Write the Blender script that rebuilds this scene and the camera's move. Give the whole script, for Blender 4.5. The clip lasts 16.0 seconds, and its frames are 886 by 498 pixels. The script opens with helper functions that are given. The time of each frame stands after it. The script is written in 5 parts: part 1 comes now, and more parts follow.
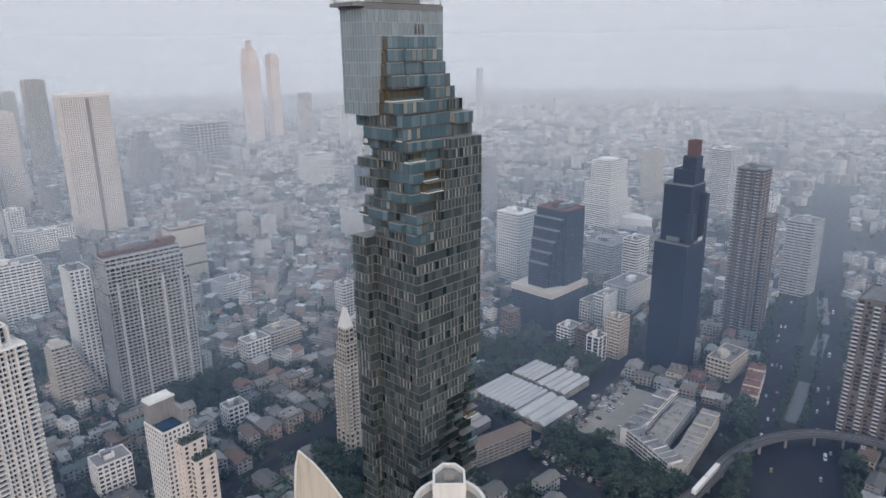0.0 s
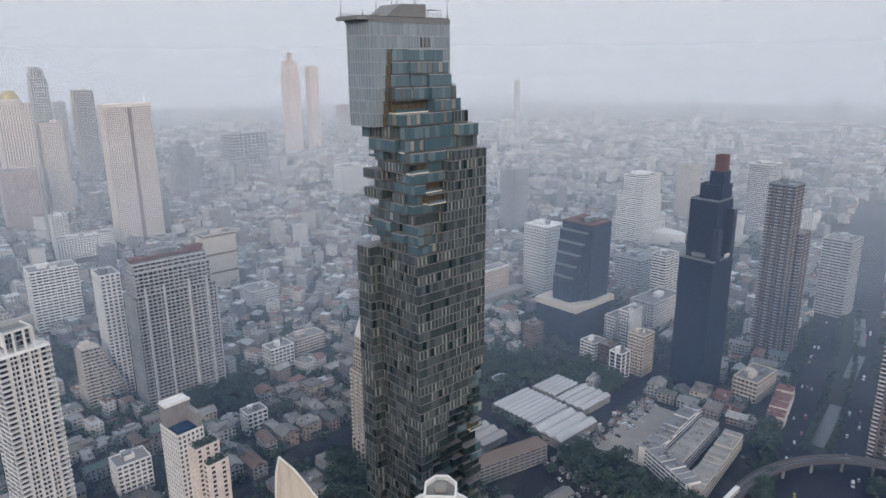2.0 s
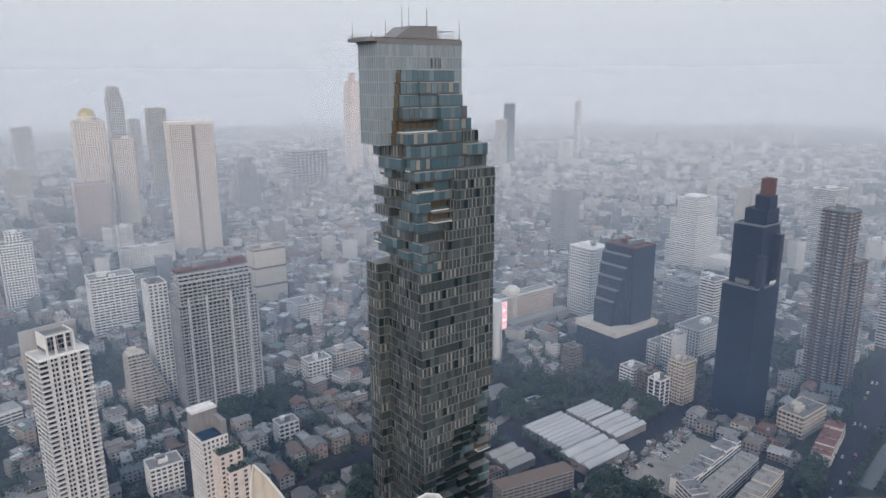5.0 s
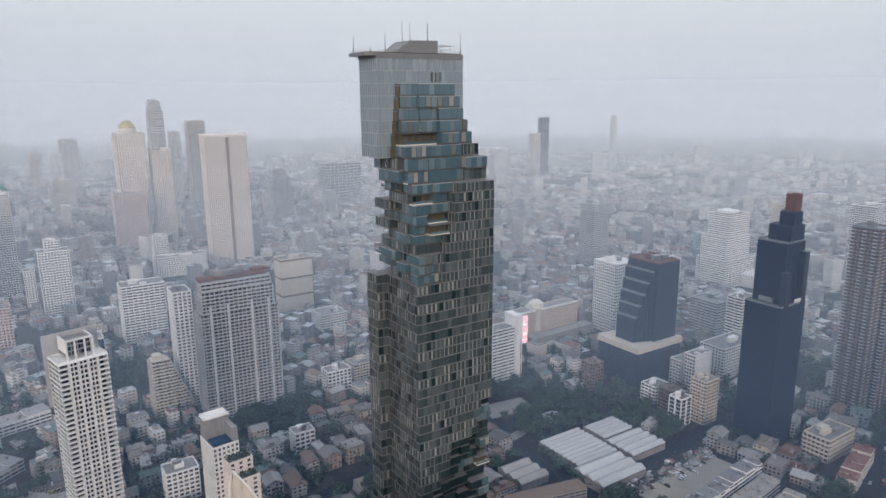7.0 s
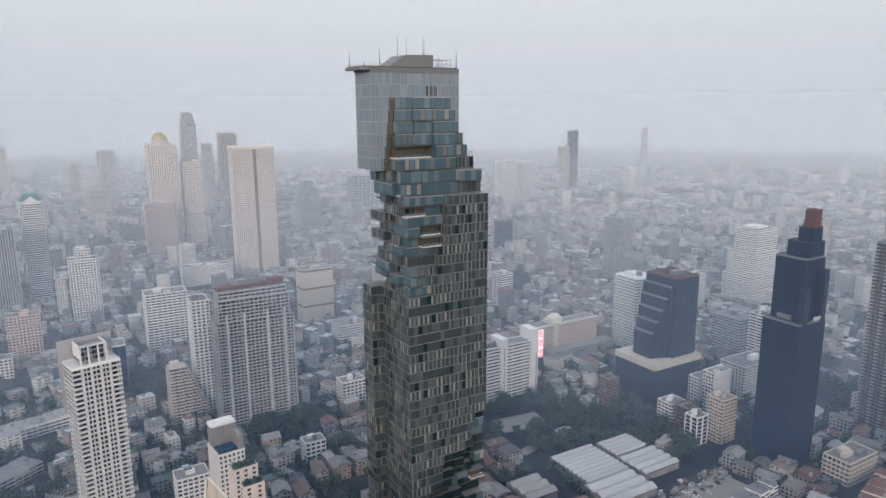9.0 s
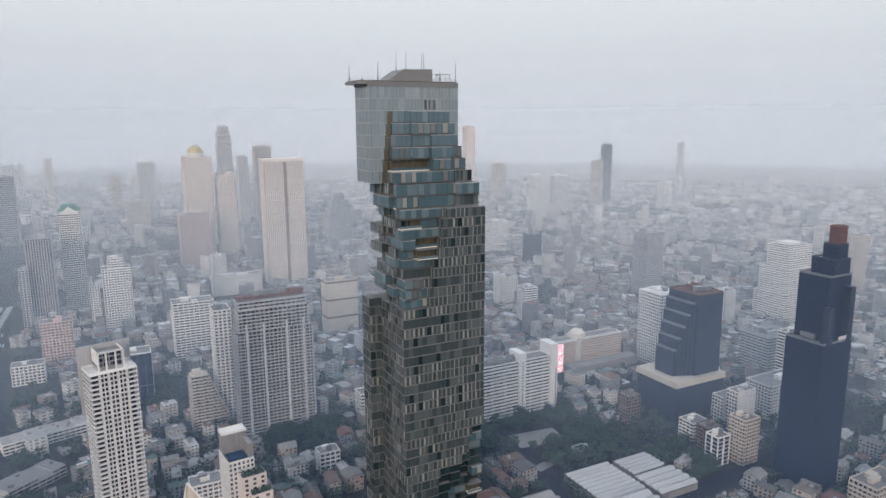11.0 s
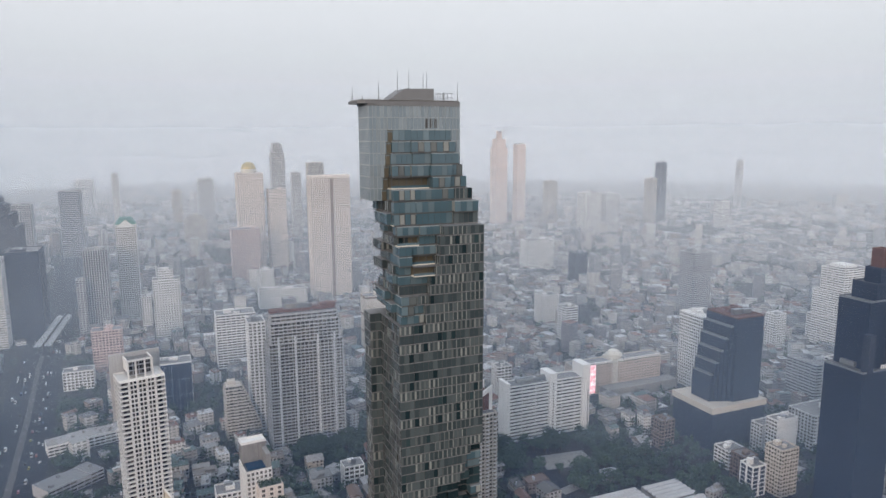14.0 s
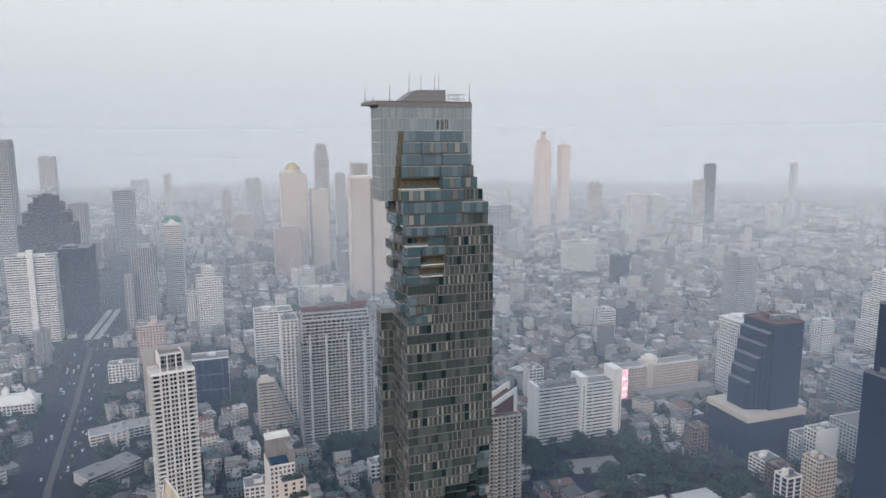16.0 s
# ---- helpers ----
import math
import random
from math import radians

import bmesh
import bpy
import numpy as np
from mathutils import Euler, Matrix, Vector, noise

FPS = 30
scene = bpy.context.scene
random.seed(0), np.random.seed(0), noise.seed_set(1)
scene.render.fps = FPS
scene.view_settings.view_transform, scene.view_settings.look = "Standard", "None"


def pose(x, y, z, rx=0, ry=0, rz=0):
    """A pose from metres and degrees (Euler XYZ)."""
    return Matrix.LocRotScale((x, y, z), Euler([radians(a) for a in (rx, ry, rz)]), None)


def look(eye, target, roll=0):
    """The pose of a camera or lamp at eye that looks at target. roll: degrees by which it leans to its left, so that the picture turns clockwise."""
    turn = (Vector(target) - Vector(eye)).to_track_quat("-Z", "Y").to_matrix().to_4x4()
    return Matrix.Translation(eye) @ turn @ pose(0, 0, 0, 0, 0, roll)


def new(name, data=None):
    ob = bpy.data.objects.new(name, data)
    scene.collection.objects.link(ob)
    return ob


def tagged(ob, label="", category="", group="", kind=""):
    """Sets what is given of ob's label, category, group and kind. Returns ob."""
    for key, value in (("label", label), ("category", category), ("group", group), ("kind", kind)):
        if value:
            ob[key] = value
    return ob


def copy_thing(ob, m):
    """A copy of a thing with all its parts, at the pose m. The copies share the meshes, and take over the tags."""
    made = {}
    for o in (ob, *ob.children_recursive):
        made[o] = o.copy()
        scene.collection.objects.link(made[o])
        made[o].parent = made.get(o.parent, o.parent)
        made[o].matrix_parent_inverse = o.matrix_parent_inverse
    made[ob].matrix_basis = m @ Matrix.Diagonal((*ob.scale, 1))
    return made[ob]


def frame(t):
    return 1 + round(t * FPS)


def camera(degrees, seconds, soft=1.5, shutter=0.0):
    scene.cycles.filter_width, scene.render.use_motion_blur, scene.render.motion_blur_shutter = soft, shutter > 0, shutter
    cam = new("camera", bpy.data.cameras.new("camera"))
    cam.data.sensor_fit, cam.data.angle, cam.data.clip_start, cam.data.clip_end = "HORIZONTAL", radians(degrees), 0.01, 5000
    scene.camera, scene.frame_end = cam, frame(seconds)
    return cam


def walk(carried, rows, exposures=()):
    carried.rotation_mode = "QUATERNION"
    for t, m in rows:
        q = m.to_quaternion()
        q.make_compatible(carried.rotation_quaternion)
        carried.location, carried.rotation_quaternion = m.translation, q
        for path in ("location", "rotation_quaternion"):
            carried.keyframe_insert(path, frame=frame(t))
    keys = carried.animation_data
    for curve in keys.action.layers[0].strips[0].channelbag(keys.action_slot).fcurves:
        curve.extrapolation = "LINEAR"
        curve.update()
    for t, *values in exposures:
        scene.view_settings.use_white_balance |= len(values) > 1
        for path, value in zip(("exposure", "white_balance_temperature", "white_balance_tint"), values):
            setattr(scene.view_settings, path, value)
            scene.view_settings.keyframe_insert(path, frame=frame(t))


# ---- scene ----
cam = camera(65.7, 16.0)
METRES, EYE, TILT, LEAN, TURN = 135.6, 300.0, 0.0, 0.0, 44.8
ROWS = [
    (0.0, 0.0, 0.0, 0.0, -0.17, -16.58, 0.57),
    (0.5, 0.0274, 0.0001, -0.0017, 0.83, -16.44, 0.55),
    (1.0, 0.0568, -0.0011, -0.0001, 1.83, -16.16, 0.54),
    (1.5, 0.0861, -0.002, -0.0001, 2.64, -15.87, 0.49),
    (2.0, 0.1157, -0.0024, -0.0001, 3.22, -15.58, 0.45),
    (2.5, 0.1455, -0.0025, 0.0002, 4.0, -15.3, 0.44),
    (3.0, 0.1754, -0.002, 0.0003, 4.95, -15.03, 0.42),
    (3.5, 0.2058, -0.0011, 0.0001, 5.93, -14.78, 0.41),
    (4.0, 0.2365, 0.0001, -0.0001, 6.87, -14.51, 0.39),
    (6.5, 0.3922, 0.0123, -0.0032, 11.09, -13.11, 0.33),
    (7.0, 0.4239, 0.0161, -0.0015, 11.83, -12.85, 0.34),
    (7.5, 0.4553, 0.0204, -0.0016, 12.52, -12.58, 0.31),
    (8.0, 0.4865, 0.0246, -0.0011, 13.19, -12.32, 0.31),
    (8.5, 0.5177, 0.0302, -0.0009, 13.87, -12.06, 0.28),
    (9.0, 0.5494, 0.0358, -0.0008, 14.6, -11.79, 0.28),
    (11.5, 0.7069, 0.0731, -0.0006, 18.47, -10.44, 0.26),
    (12.0, 0.738, 0.0805, 0.0014, 19.23, -10.19, 0.25),
    (12.5, 0.7689, 0.0898, 0.0016, 20.02, -9.93, 0.24),
    (13.0, 0.7997, 0.0992, 0.0016, 20.86, -9.66, 0.24),
    (13.5, 0.8303, 0.1086, 0.0019, 21.66, -9.42, 0.23),
    (14.0, 0.8603, 0.1189, 0.0022, 22.52, -9.27, 0.25),
    (14.5, 0.8896, 0.1291, 0.0022, 23.48, -9.17, 0.26),
    (15.0, 0.9198, 0.1392, 0.0022, 24.5, -9.16, 0.27),
    (15.5, 0.9489, 0.1508, 0.0021, 25.52, -9.17, 0.28),
    (16.0, 0.9779, 0.1632, 0.002, 26.53, -9.18, 0.28),
]
walk(cam, [(t, pose(0, 0, EYE, TILT, LEAN, TURN) @ pose(METRES * x, METRES * y, METRES * z, 90 + pitch, roll, yaw)) for t, x, y, z, yaw, pitch, roll in ROWS],
     exposures=[(0.0, 0.27, 6240, 10), (16.0, 0.33, 6430, 10)])

# ---- world and sun ----
scene.cycles.transparent_max_bounces = 32
SUN_EL, SUN_AZ = 15.0, 322.0          # degrees: height, and heading measured from +x towards +y
world = bpy.data.worlds.new("world")
scene.world = world
world.use_nodes = True
wn, wl = world.node_tree.nodes, world.node_tree.links
wn.clear()
w_out, w_bg = wn.new("ShaderNodeOutputWorld"), wn.new("ShaderNodeBackground")
w_sky = wn.new("ShaderNodeTexSky")
w_sky.sky_type, w_sky.sun_disc = "NISHITA", False
w_sky.sun_elevation, w_sky.sun_rotation = radians(SUN_EL), radians(90 - SUN_AZ)
w_sky.dust_density, w_sky.air_density = 4.0, 1.2
w_tc, w_sep, w_ramp = wn.new("ShaderNodeTexCoord"), wn.new("ShaderNodeSeparateXYZ"), wn.new("ShaderNodeValToRGB")
w_scale, w_mix = wn.new("ShaderNodeVectorMath"), wn.new("ShaderNodeMix")
w_scale.operation, w_scale.inputs[3].default_value = "SCALE", 0.07
w_mix.data_type, w_mix.inputs[0].default_value = "RGBA", 0.90
# smog: bluish grey at the horizon, paler overhead
el = w_ramp.color_ramp.elements
el[0].position, el[0].color = 0.0, (0.52, 0.545, 0.585, 1)
el[1].position, el[1].color = 0.30, (0.80, 0.81, 0.82, 1)
e = el.new(1.0)
e.color = (0.80, 0.88, 0.98, 1)
e = el.new(0.10)
e.color = (0.60, 0.615, 0.645, 1)
wl.new(w_tc.outputs["Generated"], w_sep.inputs[0])
wl.new(w_sep.outputs["Z"], w_ramp.inputs[0])
wl.new(w_sky.outputs[0], w_scale.inputs[0])
wl.new(w_scale.outputs[0], w_mix.inputs[6])
wl.new(w_ramp.outputs[0], w_mix.inputs[7])
wl.new(w_mix.outputs[2], w_bg.inputs[0])
wl.new(w_bg.outputs[0], w_out.inputs[0])
w_bg.inputs[1].default_value = 1.0

sun = new("sun", bpy.data.lights.new("sun", "SUN"))
sun.data.energy, sun.data.angle, sun.data.color = 1.3, radians(18), (1.0, 0.80, 0.66)
ca, ce = radians(SUN_AZ), radians(SUN_EL)
sun.matrix_world = look((500 * math.cos(ca) * math.cos(ce), 500 * math.sin(ca) * math.cos(ce), 500 * math.sin(ce)), (0, 0, 0))


# ---- materials ----
def node_mat(name):
    m = bpy.data.materials.new(name)
    m.use_nodes = True
    n = m.node_tree.nodes
    return m, n, m.node_tree.links, n["Principled BSDF"]


def noise_node(n, l, scale, detail=4.0, rough=0.6):
    g, t = n.new("ShaderNodeNewGeometry"), n.new("ShaderNodeTexNoise")
    t.inputs["Scale"].default_value, t.inputs["Detail"].default_value = scale, detail
    t.inputs["Roughness"].default_value = rough
    l.new(g.outputs["Position"], t.inputs["Vector"])
    return t


def mixer(n, l, a, b, fac, kind="MIX"):
    x = n.new("ShaderNodeMix")
    x.data_type, x.blend_type = "RGBA", kind
    for k, v in ((6, a), (7, b), (0, fac)):
        if isinstance(v, (int, float)):
            x.inputs[k].default_value = v
        elif isinstance(v, tuple):
            x.inputs[k].default_value = (*v, 1)
        else:
            l.new(v, x.inputs[k])
    return x.outputs[2]


def math_node(n, l, op, a, b=0.0):
    x = n.new("ShaderNodeMath")
    x.operation = op
    for k, v in ((0, a), (1, b)):
        if isinstance(v, (int, float)):
            x.inputs[k].default_value = v
        else:
            l.new(v, x.inputs[k])
    return x.outputs[0]


def ramp(n, l, src, stops, constant=False, smooth_steps=False):
    r = n.new("ShaderNodeValToRGB")
    if smooth_steps:
        r.color_ramp.interpolation = "B_SPLINE"
    if constant:
        r.color_ramp.interpolation = "CONSTANT"
    e = r.color_ramp.elements
    while len(e) < len(stops):
        e.new(1.0)
    for k, (p, c) in enumerate(stops):
        e[k].position, e[k].color = p, (*c, 1)
    l.new(src, r.inputs[0])
    return r.outputs[0]


def island_noise(n, l):
    """A value for each loose piece of each object."""
    g, o, c, w = n.new("ShaderNodeNewGeometry"), n.new("ShaderNodeObjectInfo"), n.new("ShaderNodeCombineXYZ"), n.new("ShaderNodeTexWhiteNoise")
    l.new(g.outputs["Random Per Island"], c.inputs[0])
    l.new(o.outputs["Random"], c.inputs[1])
    l.new(c.outputs[0], w.inputs["Vector"])
    return w.outputs["Value"]


def paint(name, rgb, rough=0.8, stain=0.35, grime=(0.10, 0.10, 0.11), scale=0.12, tint=0.12, metal=0.0):
    """Rendered wall, concrete or sheet: broad stains, fine grain, rain streaks."""
    m, n, l, p = node_mat(name)
    big, fine = noise_node(n, l, scale), noise_node(n, l, 2.1, 6)
    g, mp, st = n.new("ShaderNodeNewGeometry"), n.new("ShaderNodeMapping"), n.new("ShaderNodeTexNoise")
    mp.inputs["Scale"].default_value = (0.9, 0.9, 0.045)
    st.inputs["Scale"].default_value = 1.0
    l.new(g.outputs["Position"], mp.inputs[0])
    l.new(mp.outputs[0], st.inputs["Vector"])
    o = n.new("ShaderNodeObjectInfo")
    dirt = math_node(n, l, "MULTIPLY", math_node(n, l, "POWER", big.outputs[0], 2.0), stain)
    dirt = math_node(n, l, "ADD", dirt, math_node(n, l, "MULTIPLY", math_node(n, l, "POWER", st.outputs[0], 3.0), stain * 1.4))
    c = mixer(n, l, rgb, grime, dirt)
    c = mixer(n, l, c, fine.outputs[1], tint * 0.5, "OVERLAY")
    c = mixer(n, l, c, ramp(n, l, o.outputs["Random"], [(0, (1 - tint,) * 3), (1, (1.0, 1.0, 1.0))]), 1.0, "MULTIPLY")
    l.new(c, p.inputs["Base Color"])
    p.inputs["Roughness"].default_value, p.inputs["Metallic"].default_value = rough, metal
    p.inputs["Specular IOR Level"].default_value = 0.2 if rough > 0.7 else 0.5
    b = n.new("ShaderNodeBump")
    b.inputs["Strength"].default_value, b.inputs["Distance"].default_value = 0.25, 0.05
    l.new(fine.outputs[0], b.inputs["Height"])
    l.new(b.outputs[0], p.inputs["Normal"])
    return m


def glazing(name, dark, light, share=0.25, ior=1.7, rough=0.12, spread=0.5, calm=False):
    """Window glass seen from outside: dark rooms, some panes with blinds drawn."""
    m, n, l, p = node_mat(name)
    v = island_noise(n, l)
    mid = tuple(a + (b - a) * 0.3 * spread for a, b in zip(dark, light))
    c = ramp(n, l, v, [(0.0, dark), (1 - share - 0.15, mid), (1 - share, light), (1.0, tuple(a * 0.8 for a in light))])
    l.new(c, p.inputs["Base Color"])
    p.inputs["IOR"].default_value = ior
    wav = noise_node(n, l, 0.35, 2)
    b = n.new("ShaderNodeBump")
    b.inputs["Strength"].default_value, b.inputs["Distance"].default_value = 0.02 if calm else 0.12, 0.08
    l.new(wav.outputs[0], b.inputs["Height"])
    l.new(b.outputs[0], p.inputs["Normal"])
    rr = n.new("ShaderNodeMapRange")
    rr.inputs[3].default_value, rr.inputs[4].default_value = (rough, rough) if calm else (rough * 0.6, rough * 1.6)
    l.new(v, rr.inputs[0])
    l.new(rr.outputs[0], p.inputs["Roughness"])
    return m


M_WHITE = paint("white_render", (0.80, 0.79, 0.77), stain=0.25)
M_CREAM = paint("cream_render", (0.62, 0.565, 0.49))
M_ROSE = paint("rose_white_render", (0.78, 0.69, 0.62), stain=0.2)
M_PINK = paint("pink_render", (0.66, 0.50, 0.46))
M_GREYW = paint("grey_render", (0.46, 0.465, 0.47))
M_LGREY = paint("light_grey_render", (0.60, 0.605, 0.61))
M_VIAD = paint("sooty_concrete", (0.095, 0.09, 0.088), stain=0.5)
M_CONC = paint("bare_concrete", (0.33, 0.32, 0.30), stain=0.6)
M_DARKC = paint("dark_cladding", (0.016, 0.025, 0.050), rough=0.5, stain=0.2)
M_BROWN = paint("brown_cladding", (0.20, 0.15, 0.12), stain=0.4)
M_REDB = paint("red_brown_screen", (0.15, 0.075, 0.06), stain=0.3)
M_GOLD = paint("bronze_lining", (0.095, 0.083, 0.055), rough=0.5, stain=0.2)
M_LEDGE = paint("pale_ledge", (0.74, 0.70, 0.62), stain=0.15)
M_FRAME = paint("window_frame_grey", (0.058, 0.060, 0.062), rough=0.5, stain=0.2)
M_SLAB = paint("roof_slab_grey", (0.20, 0.205, 0.215), rough=0.6, stain=0.35)
M_RAIL = paint("pale_glass_rail", (0.29, 0.335, 0.36), rough=0.3, stain=0.15)
M_STEEL = paint("steel", (0.28, 0.29, 0.30), rough=0.45, metal=0.6, stain=0.2)
M_TIN = paint("tin_sheet", (0.32, 0.33, 0.34), rough=0.55, stain=0.7, grime=(0.20, 0.14, 0.10), scale=0.05, metal=0.1)
M_TINW = paint("pale_tin_sheet", (0.43, 0.45, 0.47), rough=0.5, stain=0.45, grime=(0.25, 0.2, 0.16), scale=0.06)
M_TILE = paint("red_tile_roof", (0.21, 0.105, 0.085), stain=0.5)
M_GREENR = paint("green_sheet_roof", (0.12, 0.25, 0.21), stain=0.5)
M_ASPH = paint("asphalt", (0.018, 0.023, 0.031), stain=0.5, grime=(0.042, 0.044, 0.05), scale=0.03)
M_PAVE = paint("pavement_slabs", (0.27, 0.26, 0.245), stain=0.5, scale=0.08)
M_LOT = paint("dusty_lot", (0.34, 0.315, 0.28), stain=0.6, grime=(0.13, 0.12, 0.10), scale=0.06)
M_BANK = paint("weedy_bank", (0.045, 0.052, 0.045), stain=0.6, grime=(0.02, 0.03, 0.025), scale=0.15)
M_DECK = paint("weathered_roof_deck", (0.27, 0.265, 0.26), stain=0.7, scale=0.2)
M_TANK = paint("water_tank", (0.45, 0.47, 0.5), rough=0.4, metal=0.3)
M_BARK = paint("bark", (0.10, 0.075, 0.055), rough=0.9)
M_TYRE = paint("rubber", (0.02, 0.02, 0.02), rough=0.9)

G_MAIN = glazing("tower_glass", (0.040, 0.056, 0.064), (0.092, 0.114, 0.122), share=0.3, ior=1.8, rough=0.12)
G_STRIP = glazing("tower_blind", (0.10, 0.114, 0.118), (0.27, 0.285, 0.275), share=0.35, ior=1.5, rough=0.2, spread=1.4)
# darkened glass: shade and dim reflections of the tower's recesses put into colour
G_TEAL_DIM = glazing("dimmed_teal_glass", (0.010, 0.022, 0.028), (0.035, 0.060, 0.068), share=0.2, ior=1.5, rough=0.10)
G_BLUE = glazing("blue_tower_glass", (0.058, 0.105, 0.132), (0.13, 0.185, 0.215), share=0.2, ior=1.75, rough=0.10)
# pale grey-blue base colour stands in for sky mirrored in the upper panes
G_UP = glazing("sky_tinted_upper_glass", (0.16, 0.205, 0.24), (0.23, 0.275, 0.305), share=0.3, ior=1.9, rough=0.12)
G_DARK = glazing("dark_window", (0.014, 0.016, 0.02), (0.16, 0.15, 0.135), share=0.13, ior=1.4)
G_GREY = glazing("grey_window", (0.06, 0.065, 0.07), (0.30, 0.28, 0.25), share=0.25, ior=1.5)
G_NAVY = glazing("navy_glass", (0.012, 0.022, 0.047), (0.012, 0.023, 0.048), share=0.25, ior=1.42, rough=0.3, calm=True)
G_SLATE = glazing("slate_glass", (0.025, 0.029, 0.042), (0.08, 0.085, 0.105), share=0.25, ior=1.4)


def house_walls(name):
    """Low houses: every house its own paint, with window rows."""
    m, n, l, p = node_mat(name)
    o = n.new("ShaderNodeObjectInfo")
    c = ramp(n, l, o.outputs["Random"], [(0, (0.410, 0.402, 0.385)), (0.25, (0.246, 0.238, 0.230)), (0.4, (0.410, 0.369, 0.312)), (0.52, (0.295, 0.320, 0.336)),
                                         (0.64, (0.541, 0.533, 0.517)), (0.78, (0.295, 0.230, 0.197)), (0.86, (0.180, 0.180, 0.189)), (0.94, (0.361, 0.312, 0.271))], True)
    big = noise_node(n, l, 0.25)
    c = mixer(n, l, c, (0.12, 0.115, 0.11), math_node(n, l, "MULTIPLY", math_node(n, l, "POWER", big.outputs[0], 1.6), 0.75))
    l.new(c, p.inputs["Base Color"])
    p.inputs["Roughness"].default_value = 0.85
    return m


def house_roofs(name):
    m, n, l, p = node_mat(name)
    o, w = n.new("ShaderNodeObjectInfo"), n.new("ShaderNodeTexWhiteNoise")
    l.new(o.outputs["Random"], w.inputs["Vector"])
    c = ramp(n, l, w.outputs["Value"], [(0, (0.162, 0.162, 0.162)), (0.22, (0.255, 0.255, 0.255)), (0.40, (0.093, 0.098, 0.102)), (0.55, (0.145, 0.093, 0.072)), (0.64, (0.374, 0.383, 0.391)),
                                        (0.76, (0.076, 0.128, 0.128)), (0.84, (0.153, 0.072, 0.055)), (0.90, (0.204, 0.187, 0.170))], True)
    big = noise_node(n, l, 0.3, 6)
    c = mixer(n, l, c, (0.10, 0.09, 0.08), math_node(n, l, "MULTIPLY", math_node(n, l, "POWER", big.outputs[0], 1.5), 0.9))
    l.new(c, p.inputs["Base Color"])
    p.inputs["Roughness"].default_value = 0.8
    return m


def far_city(name):
    """Far blocks too small to pick apart: paint, roofs and window rows by block."""
    m, n, l, p = node_mat(name)
    g = n.new("ShaderNodeNewGeometry")
    v = island_noise(n, l)
    w2 = n.new("ShaderNodeTexWhiteNoise")
    l.new(v, w2.inputs["Vector"])
    wall = ramp(n, l, v, [(0, (0.50, 0.48, 0.46)), (0.2, (0.28, 0.28, 0.28)), (0.35, (0.58, 0.55, 0.51)), (0.5, (0.36, 0.38, 0.40)), (0.62, (0.70, 0.69, 0.67)), (0.78, (0.33, 0.28, 0.25)), (0.88, (0.20, 0.20, 0.22))], True)
    roof = ramp(n, l, w2.outputs["Value"], [(0, (0.20, 0.20, 0.20)), (0.2, (0.32, 0.32, 0.32)), (0.4, (0.12, 0.125, 0.13)), (0.55, (0.18, 0.12, 0.10)), (0.65, (0.50, 0.51, 0.52)), (0.8, (0.11, 0.16, 0.16)), (0.88, (0.19, 0.10, 0.08))], True)
    pos, nor = n.new("ShaderNodeSeparateXYZ"), n.new("ShaderNodeSeparateXYZ")
    l.new(g.outputs["Position"], pos.inputs[0])
    l.new(g.outputs["Normal"], nor.inputs[0])
    zb = math_node(n, l, "FRACT", math_node(n, l, "DIVIDE", pos.outputs[2], 3.3))
    row = math_node(n, l, "MULTIPLY", math_node(n, l, "GREATER_THAN", zb, 0.38), math_node(n, l, "LESS_THAN", zb, 0.84))
    xb = math_node(n, l, "FRACT", math_node(n, l, "DIVIDE", math_node(n, l, "ADD", pos.outputs[0], pos.outputs[1]), 3.1))
    row = math_node(n, l, "MULTIPLY", row, math_node(n, l, "GREATER_THAN", xb, 0.4))
    up = math_node(n, l, "GREATER_THAN", nor.outputs[2], 0.5)
    c = mixer(n, l, wall, (0.08, 0.085, 0.09), math_node(n, l, "MULTIPLY", row, 0.8))
    c = mixer(n, l, c, roof, up)
    big = noise_node(n, l, 0.08, 6)
    c = mixer(n, l, c, (0.11, 0.105, 0.10), math_node(n, l, "MULTIPLY", math_node(n, l, "POWER", big.outputs[0], 1.8), 0.7))
    l.new(c, p.inputs["Base Color"])
    p.inputs["Roughness"].default_value = 0.85
    return m


def leaves(name, a, b):
    m, n, l, p = node_mat(name)
    v = island_noise(n, l)
    l.new(ramp(n, l, v, [(0, a), (1, b)]), p.inputs["Base Color"])
    p.inputs["Roughness"].default_value = 0.7
    return m


def ground_mat(name):
    m, n, l, p = node_mat(name)
    big, mid, fine = noise_node(n, l, 0.006), noise_node(n, l, 0.05, 6), noise_node(n, l, 0.7, 6)
    c = ramp(n, l, big.outputs[0], [(0.35, (0.028, 0.031, 0.035)), (0.5, (0.04, 0.041, 0.043)), (0.62, (0.018, 0.027, 0.024))])
    c = mixer(n, l, c, ramp(n, l, mid.outputs[0], [(0.3, (0.016, 0.022, 0.024)), (0.7, (0.075, 0.073, 0.07))]), 0.55)
    c = mixer(n, l, c, fine.outputs[1], 0.12, "OVERLAY")
    l.new(c, p.inputs["Base Color"])
    p.inputs["Roughness"].default_value, p.inputs["Specular IOR Level"].default_value = 0.9, 0.15
    return m


